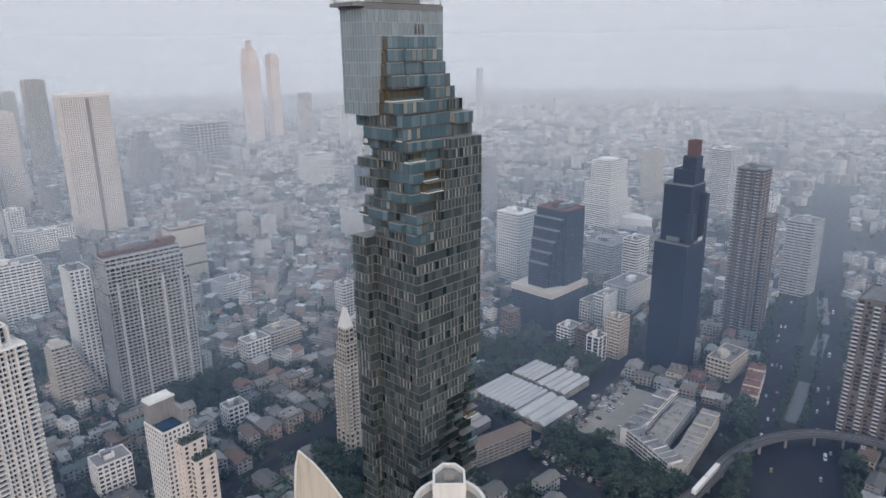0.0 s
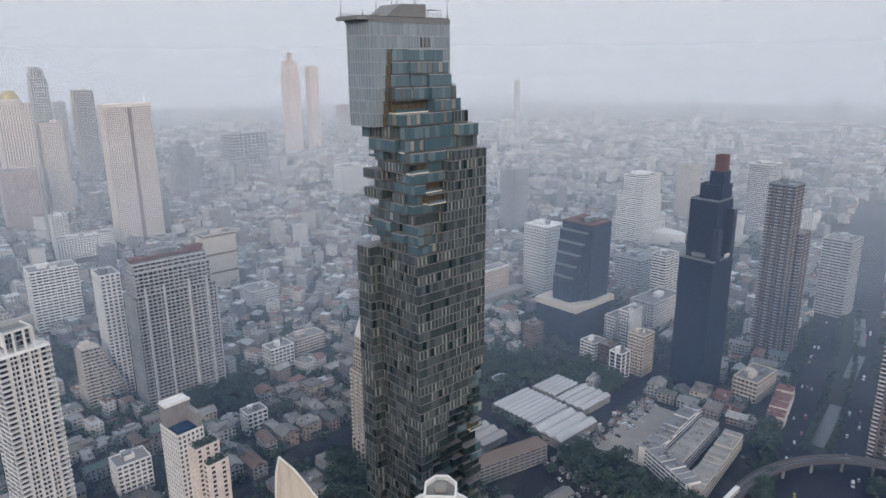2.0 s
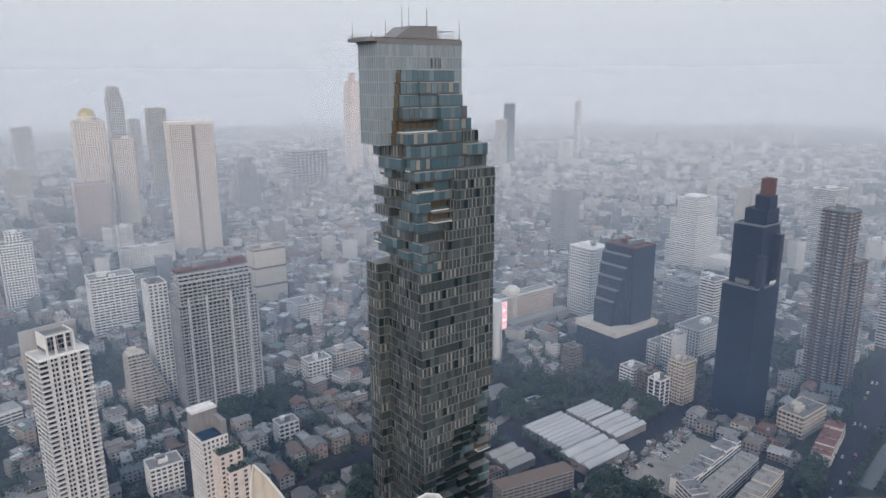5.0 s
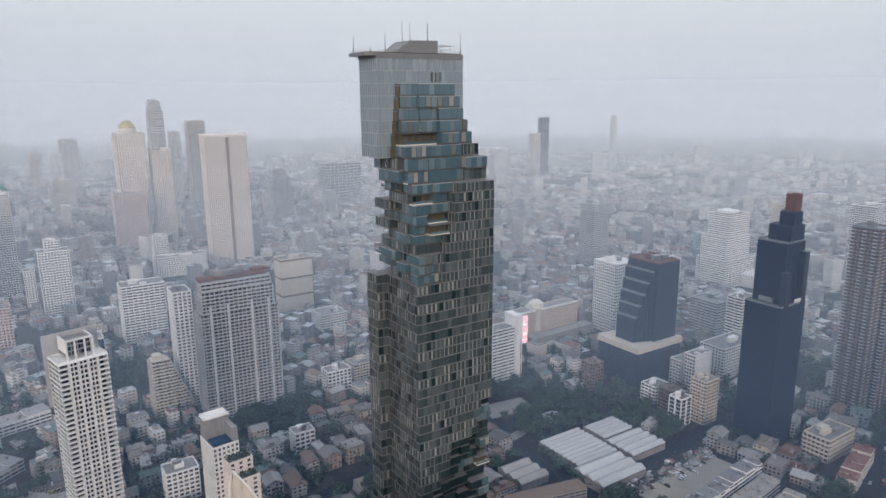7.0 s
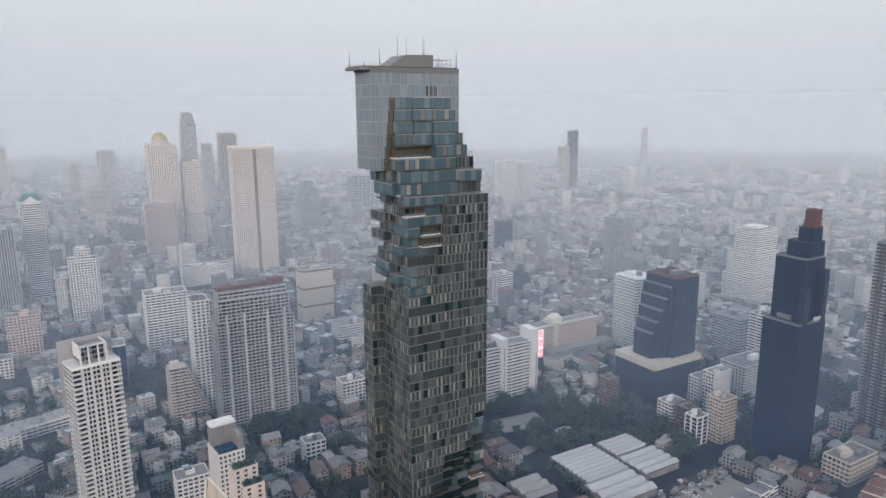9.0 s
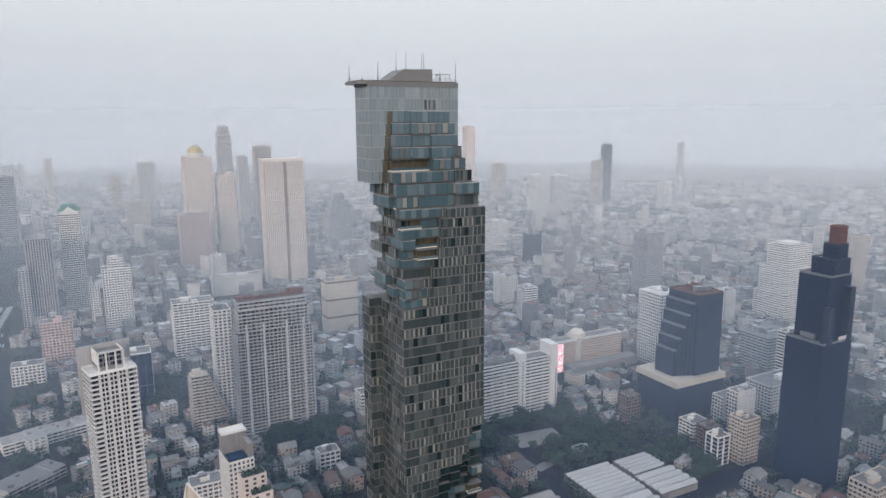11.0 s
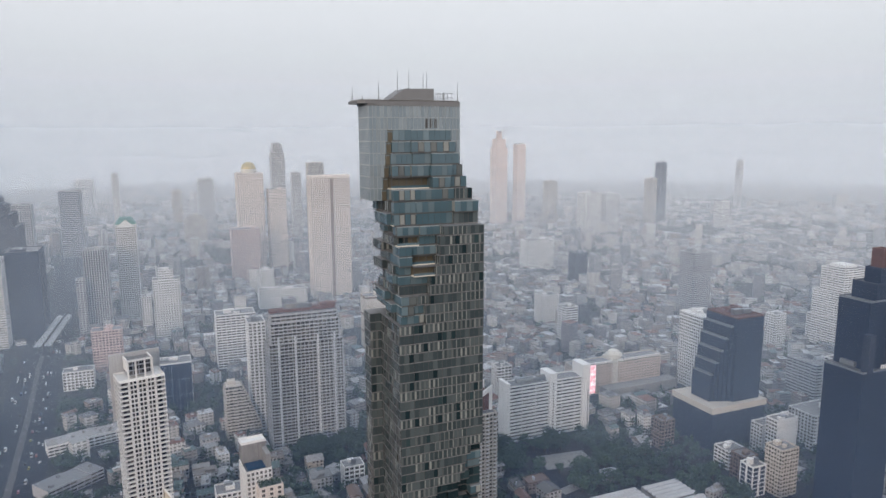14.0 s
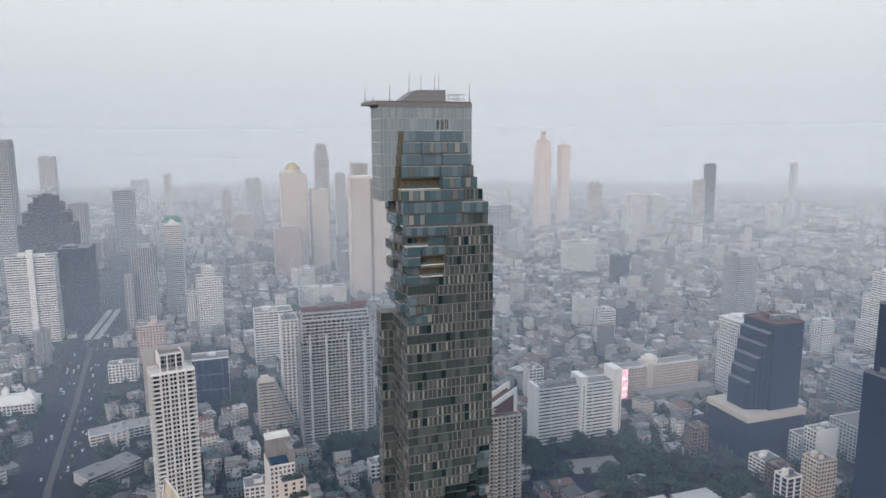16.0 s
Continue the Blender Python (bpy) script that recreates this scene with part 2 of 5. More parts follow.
def water_mat(name, rgb, rough):
    m, n, l, p = node_mat(name)
    t = noise_node(n, l, 0.6, 3)
    p.inputs["Base Color"].default_value, p.inputs["Roughness"].default_value = (*rgb, 1), rough
    b = n.new("ShaderNodeBump")
    b.inputs["Strength"].default_value, b.inputs["Distance"].default_value = 0.3, 0.05
    l.new(t.outputs[0], b.inputs["Height"])
    l.new(b.outputs[0], p.inputs["Normal"])
    return m


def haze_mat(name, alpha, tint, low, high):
    """A tinted sheet standing in for smog; scatters daylight both ways, thinning near the ground and high up."""
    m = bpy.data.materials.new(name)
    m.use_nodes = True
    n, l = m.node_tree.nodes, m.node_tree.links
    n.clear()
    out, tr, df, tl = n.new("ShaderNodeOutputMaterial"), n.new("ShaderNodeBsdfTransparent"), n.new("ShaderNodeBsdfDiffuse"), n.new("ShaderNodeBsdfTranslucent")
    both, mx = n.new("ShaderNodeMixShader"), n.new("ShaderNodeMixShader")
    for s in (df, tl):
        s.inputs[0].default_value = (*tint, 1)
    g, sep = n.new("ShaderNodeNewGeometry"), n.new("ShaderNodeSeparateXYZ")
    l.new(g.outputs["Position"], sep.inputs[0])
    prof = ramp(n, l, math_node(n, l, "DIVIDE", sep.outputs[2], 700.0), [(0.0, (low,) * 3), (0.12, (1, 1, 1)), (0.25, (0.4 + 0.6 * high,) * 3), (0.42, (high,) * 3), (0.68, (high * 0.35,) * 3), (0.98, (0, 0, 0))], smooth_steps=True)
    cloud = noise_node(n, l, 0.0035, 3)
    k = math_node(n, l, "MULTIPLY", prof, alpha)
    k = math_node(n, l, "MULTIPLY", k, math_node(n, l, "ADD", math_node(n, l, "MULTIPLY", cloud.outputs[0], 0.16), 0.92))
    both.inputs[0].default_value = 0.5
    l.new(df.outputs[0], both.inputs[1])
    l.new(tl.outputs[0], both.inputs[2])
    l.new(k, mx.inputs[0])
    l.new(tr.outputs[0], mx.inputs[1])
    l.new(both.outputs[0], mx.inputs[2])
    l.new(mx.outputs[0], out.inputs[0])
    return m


M_HOUSE, M_HROOF, M_FAR = house_walls("house_paint"), house_roofs("house_roof"), far_city("far_city")
M_LEAF, M_LEAF2 = leaves("leaves", (0.022, 0.046, 0.030), (0.060, 0.098, 0.052)), leaves("leaves_dark", (0.018, 0.038, 0.028), (0.048, 0.078, 0.048))
M_GROUND = ground_mat("city_ground")
M_CANAL = water_mat("canal_water", (0.05, 0.06, 0.065), 0.3)
M_POOL = water_mat("pool_water", (0.015, 0.05, 0.10), 0.05)


# ---- mesh tools ----
class Build:
    """Collects boxes and faces of one mesh, each face with its material slot."""

    def __init__(self):
        self.v, self.f, self.m = [], [], []

    def face(self, pts, m=0):
        k = len(self.v)
        self.v.extend(pts)
        self.f.append(tuple(range(k, k + len(pts))))
        self.m.append(m)

    def box(self, x0, x1, y0, y1, z0, z1, m=0, top=None):
        k = len(self.v)
        self.v.extend(((x0, y0, z0), (x1, y0, z0), (x1, y1, z0), (x0, y1, z0), (x0, y0, z1), (x1, y0, z1), (x1, y1, z1), (x0, y1, z1)))
        self.f.extend(((k, k + 3, k + 2, k + 1), (k + 4, k + 5, k + 6, k + 7), (k, k + 1, k + 5, k + 4), (k + 1, k + 2, k + 6, k + 5), (k + 2, k + 3, k + 7, k + 6), (k + 3, k, k + 4, k + 7)))
        self.m.extend((m, m if top is None else top, m, m, m, m))

    def prism(self, pts, z0, z1, m=0, top=None, taper=1.0):
        cx, cy = sum(p[0] for p in pts) / len(pts), sum(p[1] for p in pts) / len(pts)
        k, n = len(self.v), len(pts)
        self.v.extend((x, y, z0) for x, y in pts)
        self.v.extend((cx + (x - cx) * taper, cy + (y - cy) * taper, z1) for x, y in pts)
        self.f.append(tuple(range(k + n - 1, k - 1, -1)))
        self.f.append(tuple(range(k + n, k + 2 * n)))
        self.m.extend((m, m if top is None else top))
        for i in range(n):
            j = (i + 1) % n
            self.f.append((k + i, k + j, k + n + j, k + n + i))
            self.m.append(m)

    def tube(self, a, b, r0, r1, m=0, n=6):
        a, b = Vector(a), Vector(b)
        d = (b - a).normalized()
        s = d.orthogonal().normalized()
        t = d.cross(s)
        k = len(self.v)
        for c, r in ((a, r0), (b, r1)):
            for i in range(n):
                w = math.tau * i / n
                self.v.append(tuple(c + s * (r * math.cos(w)) + t * (r * math.sin(w))))
        for i in range(n):
            j = (i + 1) % n
            self.f.append((k + i, k + j, k + n + j, k + n + i))
            self.m.append(m)
        self.f.append(tuple(range(k + n, k + 2 * n)))
        self.m.append(m)

    def mesh(self, name, mats):
        me = bpy.data.meshes.new(name)
        me.from_pydata(self.v, [], self.f)
        for x in mats:
            me.materials.append(x)
        me.polygons.foreach_set("material_index", self.m)
        me.update()
        return me


def part(name, b, mats, parent, label="", at=None, kind=""):
    """One mesh object under a thing; b is a Build or a shared mesh."""
    me = b.mesh(name, mats) if isinstance(b, Build) else b
    ob = new(name, me)
    ob.parent = parent
    if at:
        ob.location = at
    return tagged(ob, label, kind=kind)


def thing(name, label, category, at=(0, 0, 0), turn=0, group="", kind=""):
    ob = new(name)
    ob.matrix_basis = pose(*at, 0, 0, turn)
    return tagged(ob, label, category, group, kind)


def setting(name, b, mats, label, category):
    return tagged(new(name, b.mesh(name, mats) if isinstance(b, Build) else b), label, category, kind="structure")


def sided(w, d):
    """The four sides of a w x d plan, centred: origin, direction along, outward normal, length."""
    return (((w / 2, -d / 2), (0, 1), (1, 0), d), ((-w / 2, -d / 2), (1, 0), (0, -1), w), ((-w / 2, d / 2), (0, -1), (-1, 0), d), ((w / 2, d / 2), (-1, 0), (0, 1), w))


def bar(b, o, u, nrm, s0, s1, n0, n1, z0, z1, m=0):
    """A box along a side: from s0 to s1 along it, n0 to n1 outward."""
    xs = [o[0] + u[0] * s + nrm[0] * k for s in (s0, s1) for k in (n0, n1)]
    ys = [o[1] + u[1] * s + nrm[1] * k for s in (s0, s1) for k in (n0, n1)]
    b.box(min(xs), max(xs), min(ys), max(ys), z0, z1, m)


def storey(w, d, h, bay=4.0, col=0.7, sill=1.0, deep=0.5, balcony=0.0, every=2, rib=0.0, plain=()):
    """One storey: glass panes set back behind sill bands and columns; slots: wall, glass, rail."""
    b = Build()
    b.box(-w / 2 + deep + 0.1, w / 2 - deep - 0.1, -d / 2 + deep + 0.1, d / 2 - deep - 0.1, 0, h, 0)
    for k, (o, u, nr, ln) in enumerate(sided(w, d)):
        if k in plain:
            bar(b, o, u, nr, 0, ln, -deep - 0.1, 0, 0, h, 0)
            continue
        cnt = max(1, round(ln / bay))
        st = ln / cnt
        bar(b, o, u, nr, 0, ln, -deep, 0, 0, sill, 0)
        for i in range(cnt + 1):
            c0, c1 = max(0, i * st - col / 2), min(ln, i * st + col / 2)
            if col > 0:
                bar(b, o, u, nr, c0, c1, -deep, 0.02 + rib, sill if rib == 0 else 0, h, 0)
        for i in range(cnt):
            s0, s1 = i * st + col / 2, (i + 1) * st - col / 2
            half = (s0 + s1) / 2
            for p0, p1 in ((s0, half - 0.06), (half + 0.06, s1)):
                bar(b, o, u, nr, p0, p1, -deep - 0.05, -deep + 0.06, sill, h, 1)
            if balcony and i % every == 0:
                bar(b, o, u, nr, s0 - 0.1, s1 + 0.1, 0, balcony, -0.12, 0.14, 0)
                bar(b, o, u, nr, s0 - 0.1, s1 + 0.1, balcony - 0.1, balcony, 0.14, 1.15, 2)
    return b


def block(parent, x, y, w, d, z0, z1, fh, mats, cap=True, capmat=None, name="storey", **style):
    """A stack of alike storeys with a parapet on top; x, y is the middle of the plan."""
    n = max(1, round((z1 - z0) / fh))
    h = (z1 - z0) / n
    me = storey(w, d, h, **style).mesh(name, mats)
    for k in range(n):
        part(name, me, None, parent, at=(x, y, z0 + k * h))
    if cap:
        b = Build()
        b.box(x - w / 2, x + w / 2, y - d / 2, y + d / 2, z1, z1 + 0.3, 0, 1)
        for o, u, nr, ln in sided(w, d):
            bar(b, (o[0] + x, o[1] + y), u, nr, 0, ln, -0.4, 0.03, z1 + 0.3, z1 + 1.5, 0)
        part("roof", b, [capmat or mats[0], capmat or M_DECK], parent)


def plant(parent, x, y, w, d, z, seed, mat, count=5):
    """Lift houses, tanks and cooling units on a flat roof."""
    r = random.Random(seed)
    for k in range(count):
        b = Build()
        bw, bd, bh = r.uniform(0.12, 0.35) * w, r.uniform(0.15, 0.4) * d, r.uniform(2, 5)
        cx, cy = x + r.uniform(-0.3, 0.3) * w, y + r.uniform(-0.28, 0.28) * d
        b.box(cx - bw / 2, cx + bw / 2, cy - bd / 2, cy + bd / 2, z, z + bh, 0)
        b.box(cx - bw / 2 - 0.2, cx + bw / 2 + 0.2, cy - bd / 2 - 0.2, cy + bd / 2 + 0.2, z + bh, z + bh + 0.3, 0)
        part("plant_room" if k % 2 == 0 else "roof_unit", b, [mat if k % 2 == 0 else M_STEEL], parent)


# ---- ground, roads, haze ----
HUB = (40.0, 55.0)                   # middle of the flight line
gb = Build()
rim = [(HUB[0] + 4900 * math.cos(math.tau * k / 96), HUB[1] + 4900 * math.sin(math.tau * k / 96), 0.0) for k in range(96)]
gb.face(rim)
setting("ground", gb, [M_GROUND], "dark built-up city ground reaching into the haze", "ground")


def strip(name, pts, half, z, mat, label, category="road"):
    b = Build()
    left, right = [], []
    for k, (x, y) in enumerate(pts):
        a, c = pts[max(0, k - 1)], pts[min(len(pts) - 1, k + 1)]
        dx, dy = c[0] - a[0], c[1] - a[1]
        s = math.hypot(dx, dy)
        nx, ny = -dy / s * half, dx / s * half
        left.append((x + nx, y + ny, z))
        right.append((x - nx, y - ny, z))
    for k in range(len(pts) - 1):
        b.face([right[k], right[k + 1], left[k + 1], left[k]])
        for side in (left, right):
            p, q = side[k], side[k + 1]
            b.face([(p[0], p[1], 0), (q[0], q[1], 0), q, p])
    return setting(name, b, [mat], label, category)


CANAL_ROAD = [(-92, 380), (-118, 470), (-150, 564), (-186, 690), (-228, 850), (-300, 1120), (-420, 1600)]
strip("road_canal", CANAL_ROAD, 30, 0.10, M_ASPH, "wide dark asphalt avenue beside the canal")
strip("canal_bank", [(-147, 540), (-156, 590), (-187, 720), (-240, 900)], 9.0, 0.30, M_BANK, "dark weedy canal bank between the carriageways", "pavement")
for ends in ([(-151, 553), (-164, 635)], [(-176, 700), (-188, 765)], [(-196, 792), (-224, 880)]):
    strip("water", ends, 5.6, 0.34, M_CANAL, "still grey-green canal water", "water")
strip("road_west", [(-330, -12), (-560, -40), (-760, -52), (-940, -66), (-1100, -72), (-1500, -90), (-2400, -140)], 27, 0.12, M_ASPH, "wide busy asphalt road with a central strip")
strip("pavement_median", [(-470, -30), (-560, -40), (-760, -52), (-940, -66), (-1000, -69)], 3.0, 0.34, M_VIAD, "narrow raised median strip on the avenue", "pavement")
strip("road_market", [(-262, 330), (-288, 390), (-300, 470), (-306, 562), (-330, 760)], 9, 0.14, M_ASPH, "asphalt street past the market sheds")
strip("road_tower", [(-150, 335), (-280, 368), (-360, 390), (-440, 408), (-520, 396)], 8, 0.13, M_ASPH, "asphalt street lined with trees")
strip("road_inner", [(-330, 90), (-400, 190), (-420, 300), (-440, 408)], 5, 0.11, M_ASPH, "narrow asphalt lane between houses")
strip("pavement_court", [(-446, 408), (-440, 456)], 14, 0.15, M_PAVE, "grey paved forecourt among trees", "pavement")
strip("pavement_path", [(-393, 396), (-404, 440), (-409, 470)], 5, 0.15, M_PAVE, "pale paved path between trees", "pavement")
strip("pavement_lot", [(-250, 425), (-262, 520)], 22, 0.16, M_LOT, "dusty open parking lot of pale gravel", "pavement")

# curved see-through sheets imitate haze; the nearest is blue to tint dark areas
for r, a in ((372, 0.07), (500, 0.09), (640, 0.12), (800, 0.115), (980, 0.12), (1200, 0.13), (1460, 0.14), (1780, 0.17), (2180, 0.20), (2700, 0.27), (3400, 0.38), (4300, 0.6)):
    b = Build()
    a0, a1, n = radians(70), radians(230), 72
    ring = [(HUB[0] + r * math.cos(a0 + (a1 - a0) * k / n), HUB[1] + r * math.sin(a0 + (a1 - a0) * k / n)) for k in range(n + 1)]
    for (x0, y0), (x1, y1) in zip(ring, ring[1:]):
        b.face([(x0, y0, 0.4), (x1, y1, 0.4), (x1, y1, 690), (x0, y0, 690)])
    setting("backdrop_haze", b, [haze_mat("haze", a, (0.26, 0.47, 1.0) if r < 450 else (0.62, 0.79, 1.0) if r < 700 else (0.80, 0.89, 1.0) if r < 1100 else (0.85, 0.905, 0.97), 0.3 if r < 450 else 0.2 if r < 1300 else 0.6, 0.32 if r < 2300 else 0.6)], "thin see-through sheet tinted to imitate pale blue-grey smog", "haze").display_type = "WIRE"


# ---- the pixelated glass tower ----
X0, X1, Y0, Y1 = -237.5, -200.8, 186.6, 226.8


def glazed(b, x0, x1, y0, y1, z0, z1, m=1, sides="ensw", loggia=False):
    """A glass-clad volume of one storey: frame core, slab edge and single panes on the sides named."""
    lip = 0.55 if m != 6 else 0.3
    if loggia:
        # open loggia: floor and ceiling run on to the front, the wall stands back
        b.box(x0 + 0.12, x1, y0, y1 - 0.12, z0, z0 + 0.45, 5)
        b.box(x0 + 0.12, x1, y0, y1 - 0.12, z1 - 0.4, z1, 0, 3)
        if "n" in sides:
            bx = max(x0 + 0.1, x1 - 2.6)
            b.box(x0 + 0.12, bx, y0 + 0.12, y1 - 0.12, z0 + 0.45, z1 - 0.4, 4)
            n = max(2, round((y1 - y0) / 3.4))
            for i in range(n + 1):
                y = y0 + 0.15 + (y1 - y0 - 0.3) * i / n
                b.box(x1 - 0.35, x1 - 0.1, y - 0.12, y + 0.12, z0 + 0.45, z1 - 0.4, 0)
            b.box(x1 - 0.1, x1 - 0.04, y0, y1, z0 + 0.45, z0 + 1.5, 2)
        else:
            by = min(y1 - 0.1, y0 + 2.6)
            b.box(x0 + 0.12, x1 - 0.12, by, y1 - 0.12, z0 + 0.45, z1 - 0.4, 4)
            n = max(2, round((x1 - x0) / 3.4))
            for i in range(n + 1):
                x = x0 + 0.15 + (x1 - x0 - 0.3) * i / n
                b.box(x - 0.12, x + 0.12, y0 + 0.1, y0 + 0.35, z0 + 0.45, z1 - 0.4, 0)
            b.box(x0, x1, y0 + 0.04, y0 + 0.1, z0 + 0.45, z0 + 1.5, 2)
        return
    b.box(x0 + 0.12, x1 - 0.12, y0 + 0.12, y1 - 0.12, z0, z1, 0, 3)
    for o, u, nr, ln, key in ((((x1, y0)), (0, 1), (1, 0), y1 - y0, "e"), ((x0, y0), (1, 0), (0, -1), x1 - x0, "s"), ((x0, y1), (0, -1), (-1, 0), y1 - y0, "w"), ((x1, y1), (-1, 0), (0, 1), x1 - x0, "n")):
        if key not in sides or ln < 0.6:
            continue
        bar(b, o, u, nr, 0, ln, -0.12, 0.05, z0, z0 + lip, 8 if m == 6 else 0)
        if m == 1:
            bar(b, o, u, nr, 0, ln, -0.05, 0.09, z0 + 0.12, z0 + 0.40, 3)
        if m == 1:
            # narrow curtained panes between dark ones; whole runs are open, dim or drawn
            cnt, run, state = max(1, round(ln / 2.2)), 0, 0
            moods = rp.choice(((0, 0, 1), (0, 1, 1, 2), (1, 2, 2), (0, 1, 2), (0, 0, 0, 1, 2)))
            st = ln / cnt
            for i in range(cnt):
                if run <= 0:
                    state, run = rp.choice(moods), rp.randint(2, 11)
                run -= 1
                hole = rp.random() < 0.07
                wide = 0.24 if state == 1 else 0.46
                cut = i * st + wide * st
                if state and not hole:
                    bar(b, o, u, nr, i * st + 0.08, cut - 0.05, -0.1, 0.0, z0 + lip + 0.1, z1 - 0.12, 7)
                    bar(b, o, u, nr, cut + 0.05, (i + 1) * st - 0.08, -0.1, 0.0, z0 + lip, z1 - 0.08, 1)
                else:
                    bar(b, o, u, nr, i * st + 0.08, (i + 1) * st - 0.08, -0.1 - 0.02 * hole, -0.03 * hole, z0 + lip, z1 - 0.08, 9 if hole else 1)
                if i % 3 == 0:
                    bar(b, o, u, nr, i * st - 0.07, i * st + 0.07, -0.05, 0.12, z0, z1, 0)
            continue
        wide = 2.9 if m in (2, 9) else 1.75
        cnt = max(1, round(ln / wide))
        st = ln / cnt
        pale = m == 2 and rp.random() < 0.25
        for i in range(cnt):
            if pale and i % 2:
                bar(b, o, u, nr, i * st + 0.3, (i + 1) * st - 0.3, -0.1, 0.02, z0 + lip + 0.2, z1 - 0.3, 7)
            else:
                bar(b, o, u, nr, i * st + 0.05, (i + 1) * st - 0.05, -0.1, 0.0, z0 + lip, z1 - 0.06, m)
            if m == 6:
                bar(b, o, u, nr, i * st - 0.1, i * st + 0.1, -0.05, 0.11, z0, z1, 8)
        if m == 2 and rp.random() < 0.6:
            bar(b, o, u, nr, 0, ln, -0.12, 0.07, z1 - 0.28, z1 + 0.02, 8)


rp = random.Random(23)


def groups(r, a, b, lo, hi):
    out, s = [], a
    while s < b - 0.5:
        e = min(b, s + r.choice((lo, lo + 1.45, hi)))
        if b - e < lo * 0.6:
            e = b
        out.append((s, e))
        s = e
    return out


tower = thing("skyscraper", "tall dark glass skyscraper with a spiral of pixel-like recesses", "skyscraper", group="")
MATS_T = [M_FRAME, G_MAIN, G_BLUE, M_SLAB, M_GOLD, M_LEDGE, G_UP, G_STRIP, M_RAIL, G_TEAL_DIM]
rt = random.Random(11)
LEVELS = [262.0 * k / 61 for k in range(61)] + [262.0 + 5.2 * k for k in range(11)]
for z0, z1 in zip(LEVELS, LEVELS[1:]):
    zm = (z0 + z1) / 2
    b = Build()
    if zm > 303:
        glazed(b, -237.5, -221.6, 181.0, 224.4, z0, z1, 6)
        if 305 < zm < 309:
            for s in (207.5, 209.6, 211.7):
                b.box(-221.7, -221.5, s, s + 1.3, z0 + 0.7, z1 - 0.4, 0)
    elif zm > 270.5:
        glazed(b, -237.5, -221.6, 181.0, 224.4, z0, z1, 6, "sewn")
        f = (304 - zm) / (304 - 262)
        yl = 190.5 - 5.0 * f
        yr = 219 + 8.0 * min(1, f * 1.25)
        # bronze edge of the cut
        b.box(-221.6, -220.9, yl - 0.6, yl + 1.3, z0, z1 - 1.2, 4)
        b.box(-221.6, -220.3, yl - 0.8, yl + 1.6, z1 - 0.5, z1 - 0.2, 4)
        for g0, g1 in groups(rt, yl + 1.5, yr, 8.7, 18.0):
            edge = 1.0 if g0 < yl + 6 else 0.0
            dep = max(0.6, 17.5 * f - 2.0 + rt.uniform(-1.6, 2.6) - 1.5 * edge)
            pick = rt.random()
            glazed(b, -221.6, -221.6 + dep, g0, g1, z0, z1, 2 if pick < 0.86 else 1, "esn", loggia=edge > 0 and pick < 0.14 or pick > 0.97)
    elif zm > 221:
        t = (zm - 221) / 50
        glazed(b, -234.5, -209.5, 192.5, 226.2, z0, z1, 2, "esnw")
        if zm < 262.5:
            ys = 199 + 10 * t + rt.uniform(-1.5, 1.5)
            glazed(b, -212, X1, ys, Y1, z0, z1, 1, "esn")
            for g0, g1 in groups(rt, Y0 + 1.5, ys, 5.8, 10.2):
                dep = rt.uniform(0.0, 6.5) * (0.25 + t) + 0.4
                glazed(b, -212, X1 - dep, g0, g1, z0, z1, rt.choice((1, 2, 2)), "esn", loggia=rt.random() < 0.10)
        else:
            for g0, g1 in groups(rt, Y0 + 1.0, Y1 - 0.5, 8.7, 17.0):
                dep = 4.5 + rt.uniform(-2.5, 3.5)
                glazed(b, -212, X1 - dep, g0, g1, z0, z1, rt.choice((2, 2, 2, 1)), "esn", loggia=rt.random() < 0.07)
        for g0, g1 in groups(rt, -237.5, -209.0, 5.8, 13.0):
            dep = rt.uniform(-1.5, 5.6)
            if g0 < -236 and rt.random() < 0.45:
                continue
            glazed(b, g0, g1, Y0 + dep, 194, z0, z1, rt.choice((1, 2, 2, 1)), "esw", loggia=rt.random() < 0.08)
    else:
        core = 9.0 if zm < 168 else 0.3
        glazed(b, X0, X1 - core, Y0 + (core if zm < 100 else 0.0), Y1, z0, z1, 1, "sewn")
        if zm < 168:
            for g0, g1 in groups(rt, Y0 + (core if zm < 100 else 0.0), Y1, 5.2, 11.0):
                lim = 166 - (Y1 - (g0 + g1) / 2) * 1.45
                if zm > lim:
                    glazed(b, X1 - core - 0.2, X1, g0, g1, z0, z1, 1, "esn")
                else:
                    # recessed groups mostly take the darkened glass, their shade painted in
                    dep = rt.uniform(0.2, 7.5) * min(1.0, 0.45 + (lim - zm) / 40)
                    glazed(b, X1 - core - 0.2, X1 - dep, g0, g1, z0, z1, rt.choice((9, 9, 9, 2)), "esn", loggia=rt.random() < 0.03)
        if zm < 100:
            for g0, g1 in groups(rt, X0, X1 - 0.5, 5.2, 11.0):
                lim = 104 - (X1 - (g0 + g1) / 2) * 0.9
                # same painted-in shade for the recesses on this side
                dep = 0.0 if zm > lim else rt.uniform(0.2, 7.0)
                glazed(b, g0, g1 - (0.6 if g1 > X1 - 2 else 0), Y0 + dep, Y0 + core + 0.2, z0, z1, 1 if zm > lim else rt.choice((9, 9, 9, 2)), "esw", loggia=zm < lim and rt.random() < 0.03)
        else:
            # flat dark patches painted as shaded open balconies, scattered over the flat sides
            for q in range(5):
                s = rt.uniform(X0 + 2, X1 - 4)
